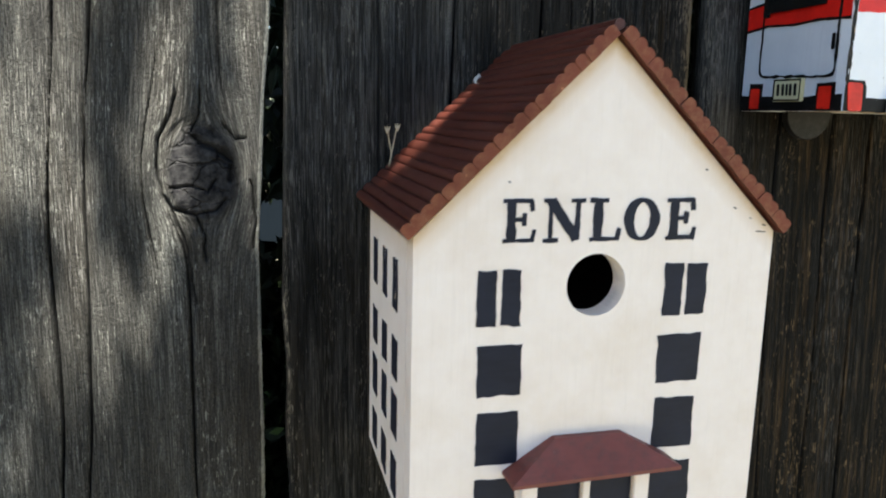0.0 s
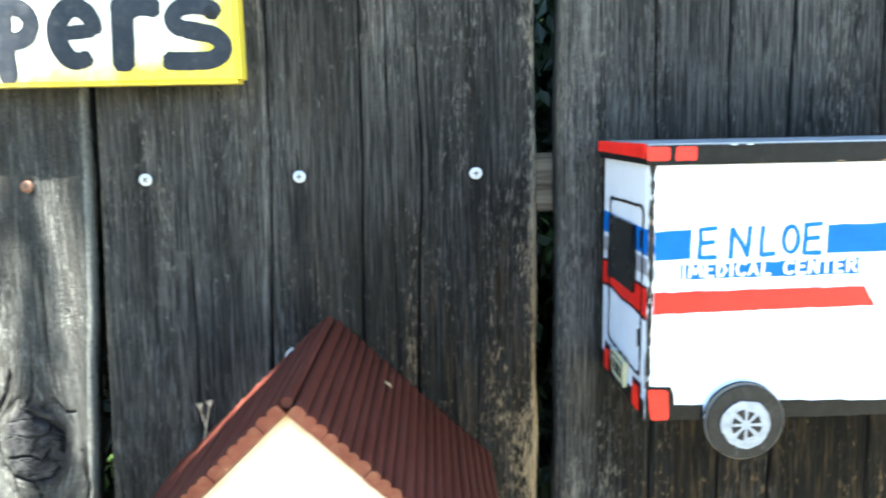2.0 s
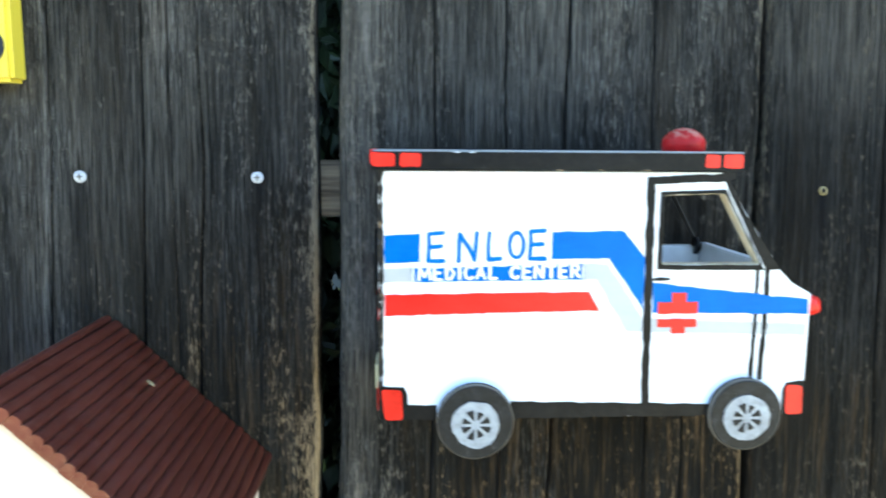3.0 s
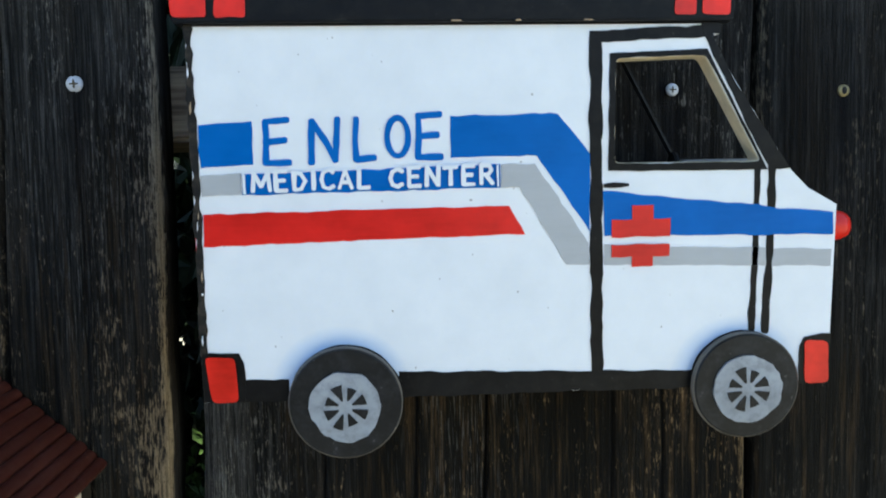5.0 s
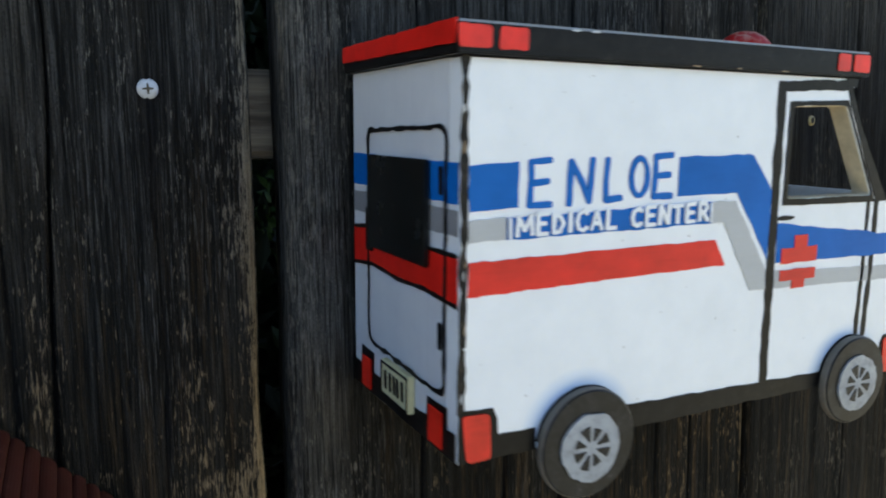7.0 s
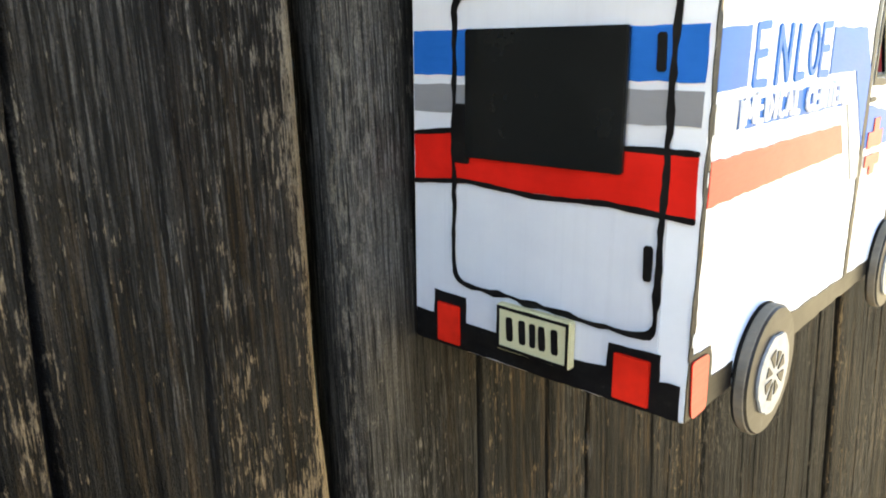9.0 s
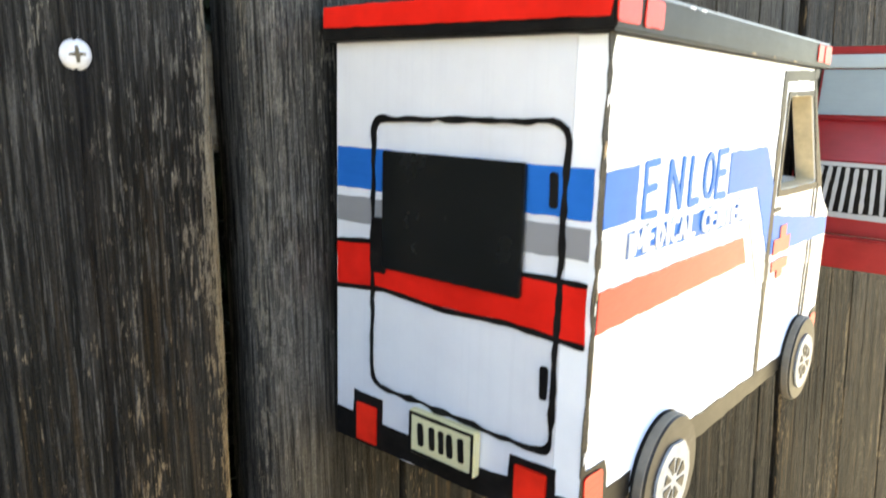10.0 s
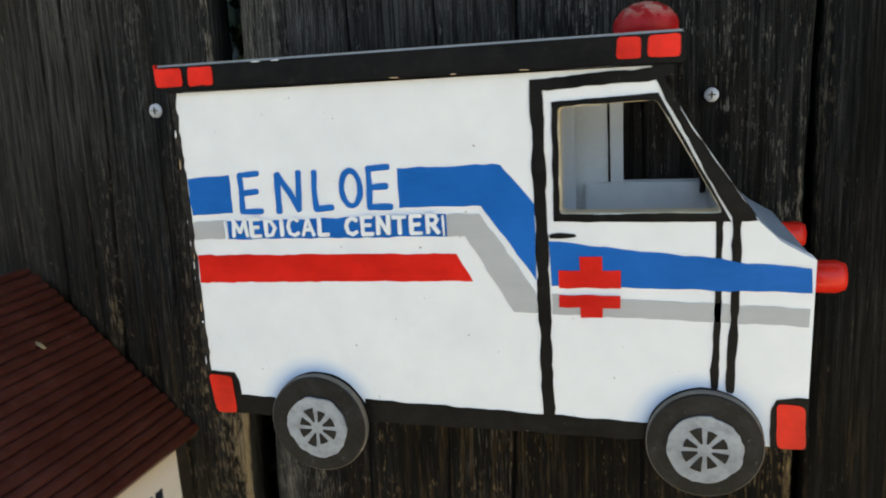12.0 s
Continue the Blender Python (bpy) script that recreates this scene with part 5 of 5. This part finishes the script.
lettering("lettering", brush_word("M.F.D.", (-0.2545, 1.3745), (-0.2265, 1.3770), 0.0105, 0.0011, 0.3), PLATE, cut, CF, SIDE, "pale brush letters M.F.D.")
paint("body_line", [stroke([(-0.30, 1.3880), (-0.24, 1.3930), (-0.2225, 1.3935)], 0.0022)], BLACK, cut, CF)
paint("trim_line", [stroke([(-0.30, 1.3600), (-0.245, 1.3685), (-0.2205, 1.3700)], 0.0020)], PLATE, cut, CF)
settle(cut)

# ---- the red wooden fire truck ----
truck = thing("toy_fire_truck", (1.02, 0.492, 1.50), "red painted wooden toy fire truck with a barred grille", "toy fire truck")
TY0, TY1 = 0.372, 0.4865
part("bumper", box(0.848, 0.862, TY0, TY1, 1.512, 1.5385, 0.0015), TRUCK_RED, truck, "red bumper board")
part("nose", slab([[(0.862, 1.5386), (0.866, 1.600), (0.914, 1.6340), (1.20, 1.6340), (1.20, 1.5386)]], TY0, TY1, SIDE, 0.0015), TRUCK_RED, truck, "red engine hood with sloping top")
part("cab", slab([[(0.9142, 1.6342), (0.9235, 1.6880), (1.02, 1.6880), (1.02, 1.6342)]], TY0, TY1, SIDE, 0.0012), TRUCK_RED, truck)
part("cab_roof", box(0.918, 1.03, TY0 - 0.002, TY1 + 0.001, 1.6915, 1.6985, 0.001), TRUCK_RED, truck)
part("sun_visor", box(0.915, 0.935, TY0 + 0.001, TY1 + 0.001, 1.6795, 1.6913, 0.001), VISOR, truck, "pale visor strip")
part("windscreen", slab([[(0.9138, 1.6385), (0.9203, 1.6785), (0.9180, 1.6785), (0.9115, 1.6385)]], TY0 + 0.008, TY1 - 0.003), TRUCK_GLASS, truck, "pale blue painted windscreen")
GY0, GY1 = TY0 + 0.013, TY1 - 0.0145
grille = part("grille", slab([rounded([(GY0, 1.5520), (GY1, 1.5535), (GY1, 1.6000), (GY0, 1.5990)], 0.004)], 0.8640, 0.8620, END), GREY, truck, "pale grey grille frame")
paint("grille_opening", [rounded([(GY0 + 0.004, 1.5570), (GY1 - 0.004, 1.5580), (GY1 - 0.004, 1.5965), (GY0 + 0.004, 1.5955)], 0.003)], BLACK, grille, 0.8620, END, 0.0003, "black grille opening", seed=95)
for i in range(11):
    f = i / 10 - 0.5
    gy = (GY0 + GY1) / 2 + f * (GY1 - GY0 - 0.016)
    part("grille_bar", slab([wobbly(stroke([(gy + 0.006 * f, 1.5588), (gy - 0.004 * f, 1.5950 - 0.006 * max(0.0, 0.2 - abs(f)))], 0.0032), 0.0004, 0.003, i)], 0.8617, 0.8611, END), GREY, grille)
for yy in (TY1 - 0.0065, TY0 + 0.0065):
    part("head_light", revolve([(0.0064, 0.0), (0.0062, -0.0030), (0.0045, -0.0040), (0.0002, -0.0044)], 18, (0.8632, yy, 1.5535), "x"), ZINC, truck, "round silver headlight", smooth=True)
for yy in (TY1 - 0.0155, TY0 + 0.0145):
    part("side_lamp", revolve([(0.0030, 0.0), (0.0028, -0.0022), (0.0002, -0.0030)], 12, (0.8634, yy, 1.5480), "x"), ZINC, truck, smooth=True)
part("rear_body", box(1.032, 1.26, TY0, TY1, 1.5386, 1.665, 0.0015), TRUCK_RED, truck)
for wx in (0.92, 1.18):
    part("wheel", revolve([(0.026, TY0 - 0.0002), (0.027, TY0 - 0.002), (0.027, TY0 - 0.009), (0.0002, TY0 - 0.010)], 32, (wx, 0, 1.530)), TYRE, truck)
settle(truck)


# ---- plants and the yard ----
def leaves(name, centres, size, seed, material, parent, keep=None):
    """Many small folded leaves about the given centres."""
    rng = np.random.default_rng(seed)
    verts, faces = [], []
    for c in centres:
        if keep is not None and not keep(c, rng):
            continue
        q = Euler(rng.uniform(-3.1, 3.1, 3).tolist()).to_matrix()
        s = size * rng.uniform(0.6, 1.3)
        b = len(verts)
        for p in ((-0.5, 0, 0), (0.0, -0.26, 0.06), (0.5, 0, -0.05), (0.0, 0.26, 0.06)):
            verts.append(Vector(c) + q @ (Vector(p) * s))
        faces += [(b, b + 1, b + 2), (b, b + 2, b + 3)]
    return mesh_object(name, verts, faces, material, parent)


def clumps(rng, lo, hi, n, per, spread):
    out = []
    for _ in range(n):
        c = rng.uniform(lo, hi)
        out += [c + rng.normal(0, spread, 3) for _ in range(per)]
    return out


rng = np.random.default_rng(5)
shrub = new("shrub")
shrub.location = (0.3, 1.25, 0)
tagged(shrub, "leafy green shrub behind the fence", "shrub")
for sx in (-1.2, -0.4, 0.3, 1.1):
    part("stem", tube([(sx * 0.5, 0, 0), (sx * 0.8, 0.05, 0.9), (sx, 0.1, 2.3)], [0.03, 0.022, 0.008]), BARK, shrub)
hedge_centres = clumps(rng, (-2.4, -0.42, 0.0), (3.4, 1.3, 2.6), 2700, 60, 0.10)
hedge_centres += clumps(rng, (-0.65, -0.25, 0.5), (-0.1, 0.3, 1.10), 200, 60, 0.08)
hedge_centres += clumps(rng, (-0.15, -0.30, 1.1), (0.65, 0.5, 2.4), 420, 60, 0.09)


def hedge_keeps(c, rng):
    """Small holes cut in the foliage along the camera's sight lines through the first two gaps, to the sky, the far
    ground and the trailer.
    """
    x, y, z = Vector(c) + shrub.location
    slope = (z - 1.509) / y
    across, down = (x - 0.326) / (y - 0.079), (z - 1.63) / (y - 0.079)
    if -0.085 < across < -0.025 and (-0.185 < down < -0.14 or (-0.135 < down < -0.052 and math.sin(across * 310 + 2.0) + math.sin(down * 240 + across * 90) > 0.55)):
        return False
    return not (-0.045 - 0.01 * y < x < 0.03 + 0.04 * y and (-0.175 < slope < -0.11 or (0.080 < slope < 0.110 and rng.random() < 0.78)))


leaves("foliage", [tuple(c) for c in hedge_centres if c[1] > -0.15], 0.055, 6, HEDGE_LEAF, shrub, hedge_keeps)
near_centres = [c + rng.normal(0, 0.02, 3) for c in hedge_centres if c[1] <= -0.15 and -1.0 < c[0] < 1.2 and c[2] > 0.8 for _ in range(2)]
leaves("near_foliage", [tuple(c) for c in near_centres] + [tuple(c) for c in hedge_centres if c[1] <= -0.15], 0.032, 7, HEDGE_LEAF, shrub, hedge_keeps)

# sunlit leaf sprays, placed to fit the camera's view through the gaps
spray_rng = np.random.default_rng(44)
sprays = []
for c in ((0.215, 0.78, 1.325), (0.205, 0.79, 1.285), (-0.05, 0.78, 1.18), (-0.10, 0.78, 1.33), (0.385, 0.80, 1.56)):
    sprays += [tuple(Vector(c) - shrub.location + Vector(spray_rng.normal(0, 0.022, 3))) for _ in range(110)]
tagged(leaves("leaf_spray", sprays, 0.015, 45, LEAF, shrub), kind="stuff")

trailer = thing("parked_trailer", (0.0, 5.6, 0.0), "slate blue low trailer body far behind the fence", "trailer")
part("body", box(-3.0, 3.4, 5.2, 6.4, 0.50, 1.02, 0.03), TRAILER, trailer)
for wx in (-1.6, 1.9):
    part("wheel", revolve([(0.30, 5.25), (0.32, 5.28), (0.32, 5.44), (0.30, 5.47), (0.1, 5.48)], 28, (wx, 0, 0.32)), DARK_RUBBER, trailer)
part("rear_lettering", box(0.75, 0.95, 5.185, 5.199, 0.66, 0.70, 0.002), BLUE, trailer)
settle(trailer)

# unseen tree, added to shade the fence and let dapples through
tree = new("tree")
tree.location = (-2.3, -1.9, 0)
tagged(tree, "unseen tall leafy tree added to shade the fence", "tree")
part("trunk", tube([(0, 0, 0), (0.05, 0.05, 1.4), (0.35, 0.25, 2.8), (0.9, 0.6, 3.6)], [0.17, 0.14, 0.10, 0.06], 12), BARK, tree)
for tip in ((2.6, 1.3, 4.3), (1.9, 0.6, 4.5), (3.1, 0.8, 4.2), (1.6, 1.9, 4.2)):
    part("limb", tube([(0.35, 0.25, 2.8), ((0.35 + tip[0]) / 2, (0.25 + tip[1]) / 2, 3.75), tip], [0.07, 0.04, 0.012], 8), BARK, tree)


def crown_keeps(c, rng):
    """The unseen crown is thick above the houses; leaves are dropped along the sun's line where sun should reach the
    knotty board, the roof and the yard behind.
    """
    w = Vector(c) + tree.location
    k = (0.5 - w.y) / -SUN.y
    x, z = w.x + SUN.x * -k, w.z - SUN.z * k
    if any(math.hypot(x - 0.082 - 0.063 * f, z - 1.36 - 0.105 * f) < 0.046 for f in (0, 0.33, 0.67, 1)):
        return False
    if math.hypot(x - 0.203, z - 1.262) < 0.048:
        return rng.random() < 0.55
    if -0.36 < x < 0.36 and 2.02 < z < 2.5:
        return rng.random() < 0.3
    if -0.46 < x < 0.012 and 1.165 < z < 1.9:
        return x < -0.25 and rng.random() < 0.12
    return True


# unseen leafy twigs added below the crown, set back along the sun from the slanting streaks of shade they throw on the
# knotty board
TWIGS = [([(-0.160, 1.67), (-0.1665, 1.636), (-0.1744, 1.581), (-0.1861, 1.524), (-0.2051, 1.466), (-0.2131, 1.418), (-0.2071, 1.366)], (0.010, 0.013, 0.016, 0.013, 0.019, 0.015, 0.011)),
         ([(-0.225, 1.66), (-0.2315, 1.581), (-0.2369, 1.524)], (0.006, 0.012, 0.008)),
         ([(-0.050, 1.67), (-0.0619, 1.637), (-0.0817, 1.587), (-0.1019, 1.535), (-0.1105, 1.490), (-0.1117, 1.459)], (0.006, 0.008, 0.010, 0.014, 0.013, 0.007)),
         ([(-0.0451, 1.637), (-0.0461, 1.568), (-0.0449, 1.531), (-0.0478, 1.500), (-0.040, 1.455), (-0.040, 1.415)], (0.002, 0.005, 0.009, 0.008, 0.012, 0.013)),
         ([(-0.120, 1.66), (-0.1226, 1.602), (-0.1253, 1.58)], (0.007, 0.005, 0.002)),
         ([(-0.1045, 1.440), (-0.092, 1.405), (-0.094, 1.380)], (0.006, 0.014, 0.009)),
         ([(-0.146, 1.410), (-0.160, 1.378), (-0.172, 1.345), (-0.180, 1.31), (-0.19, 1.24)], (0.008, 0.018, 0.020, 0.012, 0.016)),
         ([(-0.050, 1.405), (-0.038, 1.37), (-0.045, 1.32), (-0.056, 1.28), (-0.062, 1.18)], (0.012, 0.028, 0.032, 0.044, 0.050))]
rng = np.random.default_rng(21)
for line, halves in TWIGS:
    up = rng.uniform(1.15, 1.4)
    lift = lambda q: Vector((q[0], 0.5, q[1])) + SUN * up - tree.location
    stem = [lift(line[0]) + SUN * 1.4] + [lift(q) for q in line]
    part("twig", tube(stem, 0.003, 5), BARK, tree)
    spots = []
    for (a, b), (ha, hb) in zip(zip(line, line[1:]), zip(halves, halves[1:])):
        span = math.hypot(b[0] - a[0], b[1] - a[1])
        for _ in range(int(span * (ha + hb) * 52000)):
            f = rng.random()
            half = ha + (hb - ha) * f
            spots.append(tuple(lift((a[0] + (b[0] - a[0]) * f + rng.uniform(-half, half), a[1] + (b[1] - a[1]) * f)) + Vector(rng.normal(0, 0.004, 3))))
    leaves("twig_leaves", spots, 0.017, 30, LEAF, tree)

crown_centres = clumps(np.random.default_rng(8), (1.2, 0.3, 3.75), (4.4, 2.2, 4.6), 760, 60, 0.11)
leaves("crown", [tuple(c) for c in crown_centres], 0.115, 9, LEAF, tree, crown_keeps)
